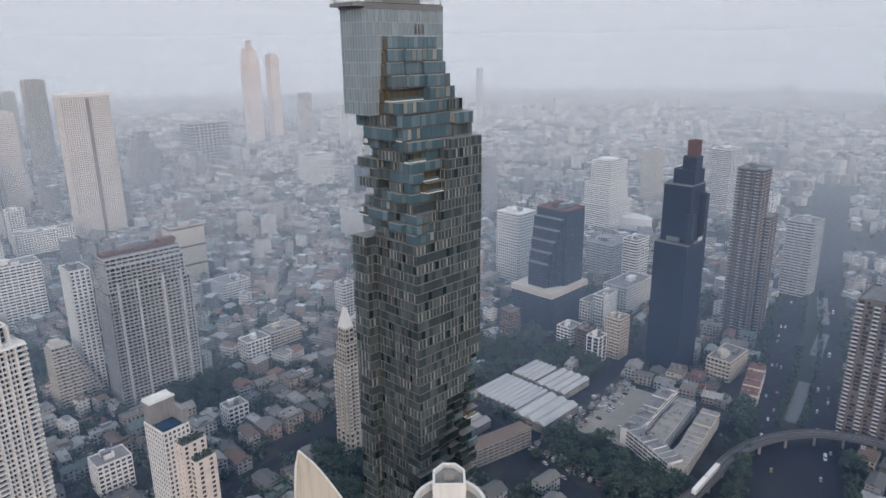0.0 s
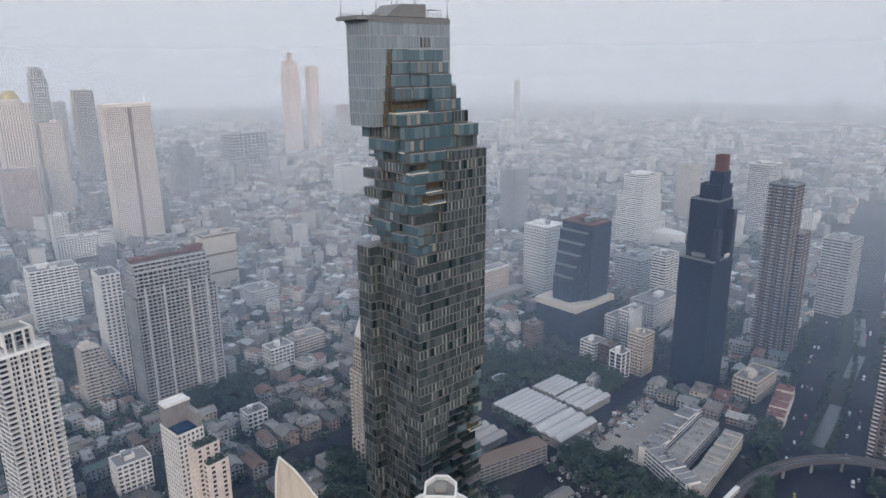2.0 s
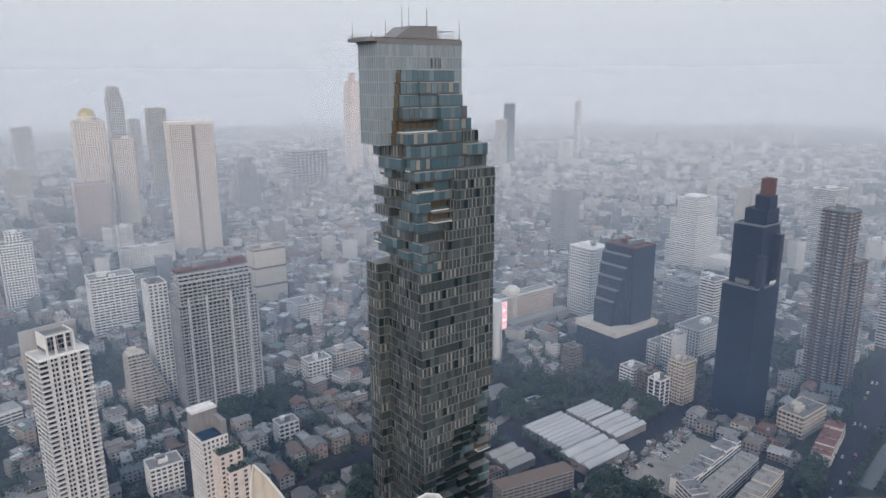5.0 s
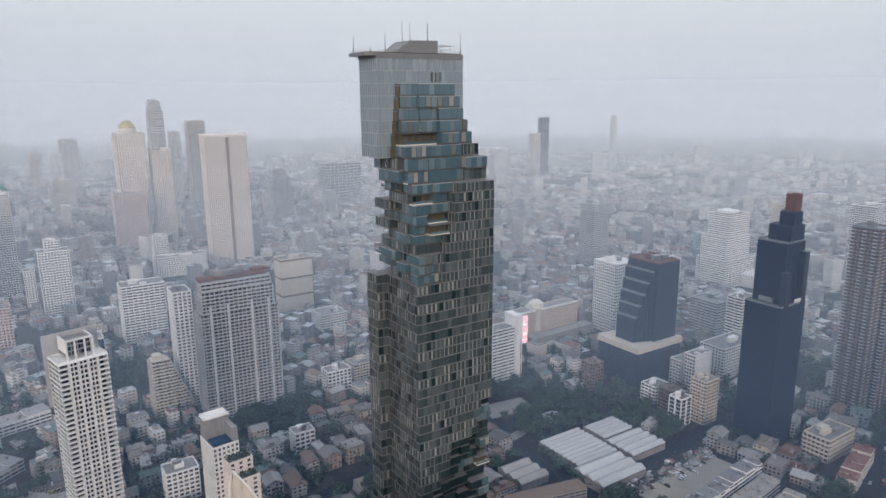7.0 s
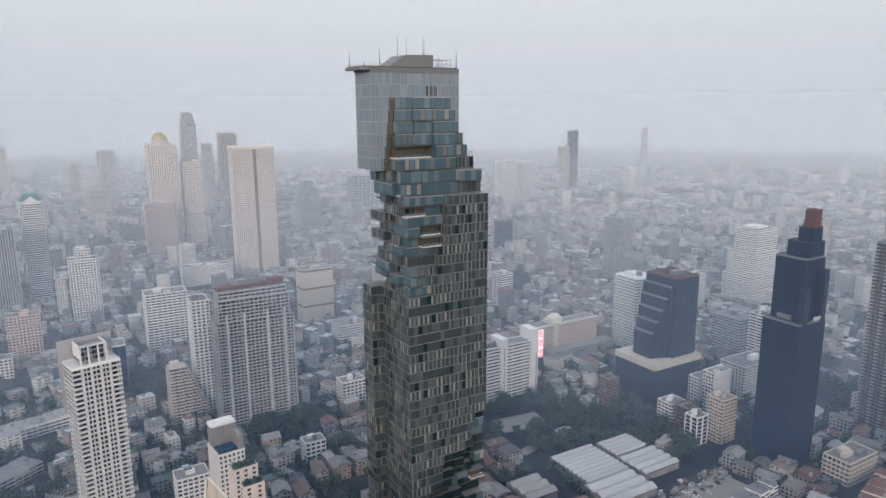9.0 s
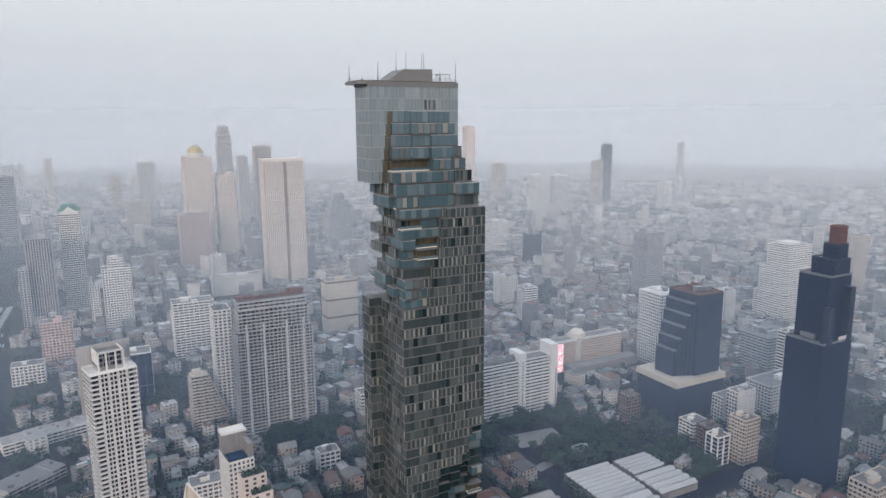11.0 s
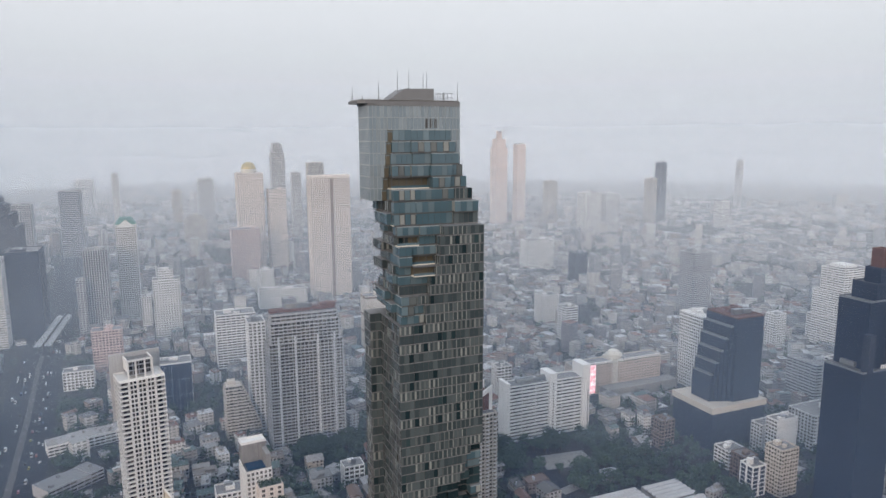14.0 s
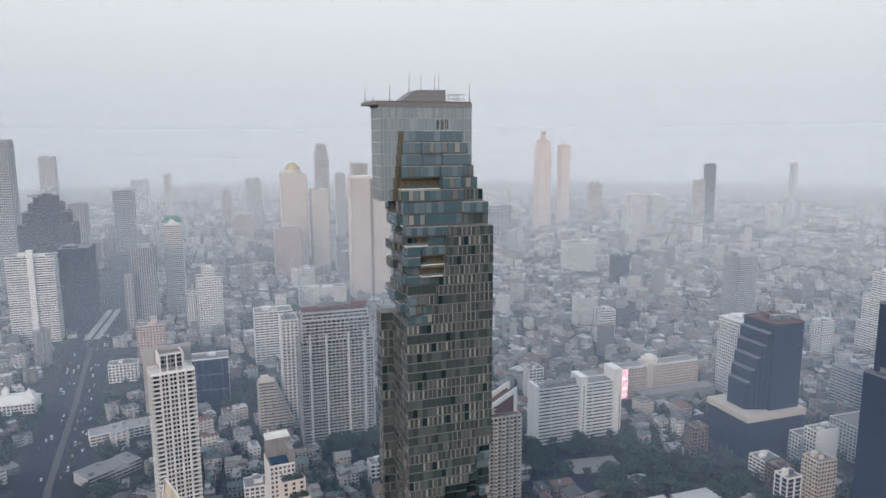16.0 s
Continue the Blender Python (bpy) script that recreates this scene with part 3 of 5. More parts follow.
                b.box(s, s + 1.5, Y0 - 0.03, Y0 + 0.1, z0 + 0.7, z1 - 0.5, 0)
    if zm < 220.5:
        glazed(b, -237.6, -228, 181.6, Y0 + 0.1, z0, z1, 1, "esw")
    part("storey", b, MATS_T, tower)
b = Build()
b.prism([(-238.2, 180.6), (-221.4, 180.6), (-221.4, 224.6), (-238.2, 224.6)], 314.0, 316.2, 0)
b.prism([(-238.5, 176.6), (-223.5, 176.6), (-221.2, 179.5), (-221.2, 184.5), (-238.5, 184.5)], 314.9, 316.25, 0)
b.prism([(-237.5, 177.6), (-223.5, 177.6), (-221.8, 180.2), (-221.8, 224.0), (-237.5, 224.0)], 316.4, 316.6, 1)
deck = part("roof_slab", b, [M_SLAB, M_CONC], tower, "grey overhanging rooftop deck slab")
b = Build()
for x0, x1, m in ((-236.5, -223.5, 0),):
    pts = [(191.0, 316.6), (198.5, 321.6), (212.5, 321.9), (212.5, 316.6)]
    lo, hi = [(x0, y, z) for y, z in pts], [(x1, y, z) for y, z in pts]
    b.face(list(reversed(lo)), m), b.face(hi, m)
    for i in range(4):
        j = (i + 1) % 4
        b.face([lo[i], lo[j], hi[j], hi[i]], m)
part("crown_house", b, [M_SLAB], tower, "grey rooftop house with one sloping side")
for x, y, h in ((-237, 178.2, 7), (-224, 186.5, 7.5), (-222.4, 178.6, 2.4), (-226, 196.0, 13), (-232, 203.5, 13.5), (-224, 207.5, 12), (-230, 211.5, 13.5), (-222.2, 223.6, 8.5), (-237, 223.0, 6)):
    b = Build()
    b.tube((x, y, 316.2), (x, y, 316.4 + h * 0.5), 0.24, 0.2)
    b.tube((x, y, 316.4 + h * 0.5), (x, y, 316.4 + h), 0.16, 0.09)
    b.box(x - 0.3, x + 0.3, y - 0.3, y + 0.3, 316.4, 316.9)
    part("antenna", b, [M_STEEL], deck)
b = Build()
for y in (214.5, 217, 219.5, 221.5):
    b.tube((-224, y, 316.5), (-224, y, 320.0), 0.09, 0.09)
    b.tube((-233, y, 316.5), (-233, y, 320.0), 0.09, 0.09)
    b.tube((-233, y, 320.0), (-224, y, 320.0), 0.07, 0.07)
for z in (318.2, 320.0):
    b.tube((-224, 214, z), (-224, 222, z), 0.09, 0.09)
    b.tube((-233, 214, z), (-233, 222, z), 0.09, 0.09)
part("maintenance_rack", b, [M_STEEL], deck)
b = Build()
for (xa, ya), (xb, yb) in (((-238, 177.1), (-222.7, 177.1)), ((-221.2, 180), (-221.2, 225)), ((-238, 177.1), (-238, 225))):
    for z in (316.9, 317.5):
        b.tube((xa, ya, z), (xb, yb, z), 0.05, 0.05)
part("roof_railing", b, [M_STEEL], deck)

# ---- towers nearby ----
# white slab condominium with a framed crown
t = thing("condominium_tower", "tall white condominium with open balconies and a framed crown", "tower", (-443, 73.5, 0), 13)
b = Build()
b.box(-8, 8, -13, 13, 0, 3.35, 1)
for o, u, nr, ln in sided(16, 26):
    for i in range(round(ln / 1.6)):
        bar(b, o, u, nr, i * 1.6 + 0.15, i * 1.6 + 1.45, 0.0, 0.06, 0.6, 3.2, 1)
b.box(-10, 10.2, -15, 15, 0, 0.42, 0)
for y in (-8.6, -3.0, 3.0, 8.6):
    b.box(8, 10.9, y - 0.6, y + 0.6, 0.42, 3.35, 0)
for y in (-5.8, 0, 5.8):
    b.box(8, 10.0, y - 0.2, y + 0.2, 0.42, 3.35, 0)
for y0, y1 in ((-15.2, -9.4), (9.4, 15.2)):
    b.box(9.9, 11.0, y0, y1, 0, 0.42, 0)
    b.box(10.85, 11.0, y0, y1, 0.42, 1.2, 2)
for y in (-15, 14.7):
    for x in (-10, -4, 3, 9.6):
        b.box(x, x + 0.45, y, y + 0.3, 0.42, 3.35, 0)
    b.box(-10, 10, y, y + 0.2, 0.42, 1.1, 0)
for y0, y1 in ((-8, -3.6), (-2.4, 2.4), (3.6, 8)):
    b.box(10.0, 10.2, y0, y1, 0.42, 1.15, 0)
me = b.mesh("storey", [M_WHITE, G_DARK, M_WHITE])
for k in range(40):
    part("storey", me, None, t, at=(0, 0, 3.35 * k))
b = Build()
b.box(-10, 11.3, -15.2, 15.2, 134, 134.4)
for o, u, nr, ln in sided(20, 30):
    bar(b, o, u, nr, 0, ln, -0.3, 0.05, 134.4, 135.6)
part("roof", b, [M_WHITE], t)
b = Build()
for y in (-8, -3, 3, 8):
    b.box(6.5, 7.6, y - 0.5, y + 0.5, 134, 148)
b.box(6.5, 7.6, -8.5, 8.5, 147, 148)
for y in (-8, 8):
    b.box(-8, 7, y - 0.4, y + 0.4, 139, 148)
part("crown_frame", b, [M_WHITE], t)
block(t, -3, 0, 12, 16, 135.5, 146, 3.5, [M_GREYW, G_DARK, M_WHITE], bay=4, col=0.5, sill=0.8, name="crown_storey")
b = Build()
b.box(-11.2, -10.2, -17, 17, 100, 149)
part("rear_screen_wall", b, [M_GREYW], t, "plain grey rear screen wall")

# grey slab condominium
t = thing("condominium_slab", "wide grey condominium slab with ribs of balconies", "tower", (-585, 218.5, 0))
block(t, 0, 0, 25, 74, 0, 104, 3.25, [M_GREYW, G_DARK, M_GREYW], cap=False, bay=3.8, col=0.42, sill=0.8, deep=2.0)
block(t, -1.5, 0, 21, 68, 104, 124, 3.3, [M_GREYW, G_DARK, M_GREYW], cap=False, bay=4.2, col=0.5, sill=0.9, deep=1.4, balcony=0.7)
block(t, -3, 0, 17, 66, 124, 131, 3.5, [M_GREYW, G_DARK, M_GREYW], bay=5, col=0.5, sill=1.5, deep=1.2, capmat=M_GREYW)
for y in (-27, -11, 11, 27):
    b = Build()
    b.box(12.5, 13.5, y - 0.9, y + 0.9, 0, 112)
    for k in range(32):
        b.box(13.2, 13.8, y - 1.1, y + 1.1, 3.4 * k + 2, 3.4 * k + 3.1)
    part("balcony_rib", b, [M_LGREY], t)
b = Build()
b.box(-11, -2, -32, 32, 132.4, 135.2)
b.box(-10, -2, 18, 33, 135.2, 138)
part("roof_screen", b, [M_REDB], t, "rust-brown rooftop plant screen")
plant(t, -5, -8, 8, 44, 135.2, 3, M_CONC, 6)

t = thing("condominium_tower", "slim white residential slab with few windows", "tower", (-632, 178, 0))
block(t, 0, 0, 26, 17, 0, 116, 3.3, [M_WHITE, G_DARK, M_WHITE], bay=4.2, col=1.7, sill=1.4, deep=0.5)
plant(t, 0, 0, 22, 14, 117, 4, M_CONC, 4)

# stepped beige apartment house
t = thing("apartment_building", "beige stepped apartment building with planted terraces", "apartment building", (-622, 160.5, 0))
for k in range(17):
    w = 34 - max(0, k - 1) * 0.0 - max(0, k - 3) * 1.25
    me = storey(22 - max(0, k - 4) * 0.35, w, 3.2, bay=3.8, col=0.5, sill=1.15, deep=1.0, balcony=0.9).mesh("storey", [M_CREAM, G_DARK, M_CREAM])
    part("storey", me, None, t, at=(0, -(34 - w) / 2, 3.2 * k))
b = Build()
b.box(-7, 7, -16, -2, 54.4, 55.4), b.box(-5, 3, -14, -6, 55.4, 59)
part("roof", b, [M_CREAM], t)

# tower with roof pool and terraces
t = thing("residential_tower", "white tower with rooftop pool and planted stepped terraces", "tower", (-375, 146, 0), 6)
block(t, -6, -2, 22, 17, 0, 81, 3.3, [M_WHITE, G_DARK, M_WHITE], bay=2.9, col=1.3, sill=1.2, deep=0.35, name="storey")
block(t, 9, 3.5, 9, 16, 0, 72, 3.3, [M_ROSE, G_DARK, M_ROSE], bay=5.4, col=3.2, sill=1.2, deep=0.5, name="wing_storey")
block(t, 16, 6, 8, 14, 0, 62, 3.3, [M_ROSE, G_DARK, M_ROSE], bay=7, col=4.6, sill=1.2, deep=0.5, name="wing_storey")
b = Build()
b.box(-16.5, -8, -10, 6, 82.5, 96), b.box(-8, 4.8, 3, 6.2, 82.5, 92)
part("stair_tower", b, [M_CONC], t, "grey concrete stair tower")
b = Build()
b.box(-17, -7.5, -10.4, 6.4, 96, 96.5), b.box(-16.6, -15.8, -10, 6, 96.5, 97.6), b.box(-8.6, -7.9, -10, 6, 96.5, 97.6), b.box(-16, -8, -10, -9.2, 96.5, 97.6)
part("stair_roof", b, [M_WHITE], t)
b = Build()
b.box(-6.8, 3.6, -9, 2.4, 82.6, 83.4)
part("pool", b, [M_POOL], t, "dark blue rooftop pool water")
for x0, x1, y0, y1, z, s in ((5.5, 13, -3.5, 11, 73.5, 5), (13, 19.6, 0, 12.6, 63.5, 6)):
    rr = random.Random(s)
    b = Build()
    for q in range(420):
        c = Vector((rr.uniform(x0, x1), rr.uniform(y0, y1), z + abs(rr.gauss(0, 0.9))))
        u, v = Vector((rr.gauss(0, 1), rr.gauss(0, 1), rr.gauss(0, 0.6))).normalized() * 0.55, Vector((rr.gauss(0, 1), rr.gauss(0, 1), rr.gauss(0, 1))).normalized() * 0.5
        b.face([tuple(c - u), tuple(c + v), tuple(c + u), tuple(c - v)])
    part("terrace_planting", b, [M_LEAF], t, kind="stuff")

# sail-topped hotel roof close below the flight line
t = thing("sail_roof_tower", "tower with a cream sail-shaped pointed roof screen", "tower", (-147, 90, 0), -31)
b = Build()
n = 14
def sail(s, side):
    """Outline of the sail: half width shrinks towards the tip."""
    return (-4.0 * (1 - s) ** 0.5 if side < 0 else 32.0 * (1 - s) ** 0.8), 126 + 66 * s
for side in (-1, 1):
    for k in range(n):
        (ya, za), (yb, zb) = sail(k / n, side), sail((k + 1) / n, side)
        ba, bb = 3.2 * (1 - k / n) + 0.2, 3.2 * (1 - (k + 1) / n) + 0.2
        b.face([(3.0 - 2 * k / n, 0, za), (ba * 0.2, ya, za), (bb * 0.2, yb, zb), (3.0 - 2 * (k + 1) / n, 0, zb)])
        b.face([(-ba, 0, za), (ba * 0.2, ya, za), (bb * 0.2, yb, zb), (-bb, 0, zb)])
part("sail_screen", b, [M_CREAM], t)
b = Build()
for side in (-1, 1):
    for k in range(n):
        (ya, za), (yb, zb) = sail(k / n, side), sail((k + 1) / n, side)
        b.tube((0.3, ya, za), (0.3, yb, zb), 0.35, 0.35)
part("sail_rim", b, [M_WHITE], t)
block(t, -4, 0, 14, 18, 0, 127, 3.4, [M_CREAM, G_DARK, M_CREAM], bay=3.6, col=1.2, sill=1.2, deep=0.6)

# rounded white roof close below
t = thing("round_roof_tower", "white tower with curved roof terrace and arched hood", "tower", (-150.5, 153.5, 7.0), 135)
def oval(rx, ry, n=28):
    return [(rx * math.cos(math.tau * k / n), ry * math.sin(math.tau * k / n)) for k in range(n)]
b = Build()
b.prism(oval(15, 13), -4.5, 128, 0)
for k in range(38):
    b.prism(oval(15.5, 13.5), 3.3 * k + 2, 3.3 * k + 3.1, 0)
part("wall", b, [M_WHITE], t)
b = Build()
ring_o, ring_i = oval(15.8, 13.8), oval(14.4, 12.4)
for k in range(28):
    j = (k + 1) % 28
    b.face([(*ring_o[k], 131.5), (*ring_o[j], 131.5), (*ring_i[j], 131.5), (*ring_i[k], 131.5)])
    b.face([(*ring_o[k], 127), (*ring_o[j], 127), (*ring_o[j], 131.5), (*ring_o[k], 131.5)])
    b.face([(*ring_i[j], 128), (*ring_i[k], 128), (*ring_i[k], 131.5), (*ring_i[j], 131.5)])
part("parapet", b, [M_WHITE], t)
b = Build()
b.prism(oval(14.5, 12.5), 127.9, 128.4, 0)
part("roof_deck", b, [M_CONC], t)
hood = [(-3, -6), (6, -6), (10.5, -2.4), (10.5, 2.4), (6, 6), (-3, 6)]
b = Build()
b.prism(hood, 128.2, 139.6, 0)
part("pavilion_wall", b, [M_WHITE], t)
b = Build()
inner = [(3.5 + (x - 3.5) * 0.86, y * 0.86) for x, y in hood]
for k in range(6):
    j = (k + 1) % 6
    b.face([(*hood[k], 141.6), (*hood[j], 141.6), (*inner[j], 141.6), (*inner[k], 141.6)])
    b.face([(*hood[k], 139.6), (*hood[j], 139.6), (*hood[j], 141.6), (*hood[k], 141.6)])
    b.face([(*inner[j], 139.7), (*inner[k], 139.7), (*inner[k], 141.6), (*inner[j], 141.6)])
part("pavilion_parapet", b, [M_WHITE], t)
b = Build()
b.prism(inner, 139.6, 139.8, 0)
b.box(1, 4.5, -2, 2, 139.8, 142.4)
part("pavilion_roof", b, [M_CONC], t, "stained grey pavilion roof")
b = Build()
for k in range(9):
    w = math.tau * k / 9
    b.tube((12.6 * math.cos(w), 10.8 * math.sin(w), 128.3), (12.6 * math.cos(w), 10.8 * math.sin(w), 133), 0.08, 0.05)
part("lightning_rods", b, [M_STEEL], t)

# slim cream condominium with stepped shoulders, beside the glass tower
t = thing("condominium_tower", "slim cream condominium with stepped shoulders and pointed crown", "tower", (-381, 281, 0))
block(t, 0, 0, 17, 15, 0, 18, 4.5, [M_CREAM, G_DARK, M_CREAM], cap=False, bay=5, col=2.5, sill=1.6, name="podium_storey")
block(t, 0, 0, 15.5, 13.5, 18, 74, 3.3, [M_CREAM, G_DARK, M_WHITE], bay=3.4, col=0.8, sill=1.1, deep=0.9, balcony=1.0)
block(t, -1, 1, 12, 10.5, 75, 88, 3.3, [M_CREAM, G_DARK, M_WHITE], bay=3.4, col=0.8, sill=1.1, deep=0.7, name="shoulder_storey")
block(t, -2, 1.5, 9, 8, 89, 100, 3.3, [M_CREAM, G_DARK, M_WHITE], bay=3.4, col=0.8, sill=1.1, deep=0.6, name="shoulder_storey")
b = Build()
b.prism([(-6.5, -2.5), (2.5, -2.5), (2.5, 5.5), (-6.5, 5.5)], 101, 116, 0, taper=0.25)
part("crown", b, [M_WHITE], t)

# cream balcony tower with triangular red-lined crest
t = thing("condominium_tower", "cream balcony tower with triangular red-lined crest", "tower", (-400, 316, 0))
block(t, 0, 0, 24, 30, 0, 84, 3.2, [M_CREAM, G_DARK, M_WHITE], bay=3.3, col=0.9, sill=1.1, deep=1.0, balcony=1.1, every=2)
block(t, -1, -1, 14, 20, 85.5, 92, 3.2, [M_CREAM, G_DARK, M_WHITE], bay=4, col=1.4, sill=1.2, name="crown_storey")
b = Build()
for x0, x1, m in ((6.4, 7.4, 0), (-8, -7, 0)):
    tri = [(-14, 92), (13, 106.5), (13, 86), (10.5, 86), (10.5, 101), (-4, 93), (-14, 90)]
    lo, hi = [(x0, y, z) for y, z in tri], [(x1, y, z) for y, z in tri]
    b.face(list(reversed(lo))), b.face(hi)
    for i in range(len(tri)):
        j = (i + 1) % len(tri)
        b.face([lo[i], lo[j], hi[j], hi[i]])
part("crest_frame", b, [M_WHITE], t)
b = Build()
pts = [(-4, 93), (10.5, 101), (10.5, 86), (-4, 86)]
lo, hi = [(-6.8, y, z) for y, z in pts], [(6.2, y, z) for y, z in pts]
b.face(list(reversed(lo))), b.face(hi)
for i in range(4):
    j = (i + 1) % 4
    b.face([lo[i], lo[j], hi[j], hi[i]])
part("crest_infill", b, [M_REDB], t, "dull red crest infill")

# white hotel slab with stair towers and a pink screen
t = thing("hotel", "white hotel slab with ribbon windows and stair towers", "hotel", (-504, 445, 0))
block(t, 0, 0, 18, 92, 0, 57, 3.6, [M_WHITE, G_DARK, M_WHITE], bay=15, col=0.3, sill=1.9, deep=1.0, name="storey")
for y, w, h in ((-46.5, 3, 62), (4, 8, 66), (43, 9, 70)):
    b = Build()
    b.box(-9, 10.5, y - w / 2, y + w / 2, 0, h)
    part("stair_tower", b, [M_WHITE], t)
b = Build()
for k in range(16):
    b.box(10.5, 10.62, 3.5, 4.6, 8 + 3.1 * k, 9.6 + 3.1 * k)
    b.box(10.5, 10.62, 45, 46.2, 2 + 2.6 * k, 3.6 + 2.6 * k)
part("stair_windows", b, [G_DARK], t)
m, nn, ll, pp = node_mat("lit_screen")
sc = noise_node(nn, ll, 0.28, 3)
col = ramp(nn, ll, sc.outputs[0], [(0.35, (0.75, 0.16, 0.22)), (0.5, (0.9, 0.55, 0.6)), (0.65, (0.95, 0.9, 0.9))])
ll.new(col, pp.inputs["Base Color"])
ll.new(col, pp.inputs["Emission Color"])
pp.inputs["Emission Strength"].default_value = 0.55
b = Build()
b.box(8.9, 9.5, 47.4, 54.3, 36, 69)
frame_part = part("screen_frame", b, [M_STEEL], t)
b = Build()
b.box(9.5, 11.2, 47.6, 54, 38, 68)
part("screen_panel", b, [m], frame_part, "bright pink and white advertising screen")
plant(t, 0, -10, 14, 60, 58, 9, M_CONC, 6)

# long orange-cream hotel with a small dome
t = thing("hotel", "long cream hotel with orange balconies and round dome", "hotel", (-582, 588, 0))
block(t, 0, 0, 20, 124, 0, 36, 3.3, [M_CREAM, G_GREY, M_PINK], bay=4, col=1.0, sill=1.5, deep=0.8, balcony=0.8, every=1)
b = Build()
b.box(-10.5, 10.8, -9, -1, 0, 40), b.prism(oval(9, 9, 20), 37, 44, 0), b.prism(oval(10, 10, 20), 41, 42.4, 0), b.prism(oval(8, 8, 20), 44, 47, 0, taper=0.7)
ob = part("dome_tower", b, [M_LEDGE], t, "round cream dome tower")
b = Build()
for k in range(30):
    b.box(8.5, 10.8, -61 + 4.1 * k, -59 + 4.1 * k, 36, 38.4)
part("roof_dormers", b, [M_WHITE], t)
b = Build()
b.box(16, 32, -30, 70, 0, 12), b.box(-70, -12, -60, 30, 0, 9)
part("podium", b, [M_CONC], t)

# white office block and blue-glass tower
t = thing("office_building", "white gridded office block with dark square windows", "office building", (-548, 690, 0))
block(t, 0, 0, 38, 36, 0, 90, 3.9, [M_WHITE, G_DARK, M_WHITE], bay=3.6, col=1.2, sill=1.6, deep=0.6, capmat=M_WHITE)
plant(t, 0, 0, 30, 24, 91, 12, M_WHITE, 3)
t = thing("office_tower", "dark blue glass office tower with stepped side", "tower", (-431, 610, 0))
block(t, 4, 5, 40, 34, 44, 127, 3.7, [M_DARKC, G_NAVY, M_DARKC], bay=2.4, col=0.08, sill=0.25, deep=0.1, capmat=M_REDB)
for k, (z, dd) in enumerate(((118, 4), (106, 8), (94, 12), (82, 16), (70, 20))):
    block(t, 2, -12 - dd + 2, 36 - k * 3, 4, 44, z, 3.7, [M_DARKC, G_NAVY, M_DARKC], bay=2.4, col=0.08, sill=0.25, deep=0.1, capmat=M_STEEL, name="step_storey")
block(t, 2, -8, 54, 66, 0, 38, 4.2, [M_DARKC, G_NAVY, M_DARKC], cap=False, bay=3, col=0.2, sill=0.6, deep=0.2, name="podium_storey")
b = Build()
b.box(-26, 30, -42.5, 26.5, 38, 44)
part("podium_band", b, [M_CREAM], t, "cream concrete podium band")
plant(t, 4, 5, 32, 26, 128, 15, M_REDB, 4)
t = thing("office_building", "small white office block with blank end wall", "office building", (-412, 617, 0))
block(t, 26, 4, 14, 24, 0, 28, 3.5, [M_WHITE, G_DARK, M_WHITE], bay=4, col=1.0, sill=1.4, plain=(0,))

# dark stepped tower
t = thing("residential_tower", "dark navy stepped residential tower with red crown", "tower", (-272, 583, 0))
DK = [M_DARKC, G_NAVY, M_DARKC]
block(t, 0, 0, 32, 36, 0, 126, 3.4, DK, bay=3.1, col=0.1, sill=0.2, deep=0.12, capmat=M_STEEL)
block(t, -2, 4, 26, 27, 126, 178, 3.4, DK, bay=3.1, col=0.1, sill=0.2, deep=0.12, name="shaft_storey", capmat=M_STEEL)
block(t, -1, 8, 20, 19, 178, 190, 3.4, DK, bay=3.1, col=0.1, sill=0.2, deep=0.12, name="shaft_storey")
block(t, 0, 11, 13, 12, 190, 201, 3.6, DK, bay=3.1, col=0.1, sill=0.2, deep=0.12, name="crown_storey")
block(t, 0, 12.5, 9, 9, 201, 215, 2.4, [M_REDB, M_REDB, M_REDB], bay=1.6, col=0.4, sill=0.3, deep=0.2, name="crown_screen")
for y, z in ((-11, 155), (13, 170)):
    b = Build()
    b.box(11, 16.5, y - 3, y + 3, 126, z)
    part("corner_pier", b, [M_DARKC], t)
b = Build()
for k in range(6):
    b.box(16.05, 16.3, 0.5 + k * 2.2, 2.1 + k * 2.2, 128, 131)
part("sign", b, [M_WHITE], t, "row of plain white sign bars")
b = Build()
b.box(-8, 4, -12, -3, 127.5, 131)
part("roof_unit", b, [M_STEEL], t)

t = thing("residential_tower", "slim grey-brown tower with stacked balconies", "tower", (-258, 706, 0))
SL = [M_BROWN, G_SLATE, M_GREYW]
block(t, 0, 0, 26, 22, 0, 178, 3.3, SL, bay=3.2, col=0.4, sill=1.0, deep=0.6, balcony=0.6, every=3, capmat=M_STEEL)
block(t, 8, 16, 22, 22, 0, 128, 3.3, SL, bay=3.2, col=0.4, sill=1.0, deep=0.6, balcony=0.6, every=3, name="wing_storey")
plant(t, 0, 0, 20, 18, 179, 21, M_BROWN, 3)

t = thing("condominium_tower", "brown condominium with white balcony fronts", "tower", (-100, 588, 0))
BR = [M_BROWN, G_DARK, M_WHITE]
block(t, 0, 0, 40, 44, 0, 112, 3.4, BR, bay=5.5, col=1.6, sill=0.9, deep=1.0, balcony=1.8, every=2)
b = Build()
for y in (-16, -4, 8, 18):
    b.prism([(-14, y - 4), (14, y - 4), (14, y + 4), (-14, y + 4)], 113.5, 126, 0, taper=0.35)
part("roof", b, [M_SLAB], t)

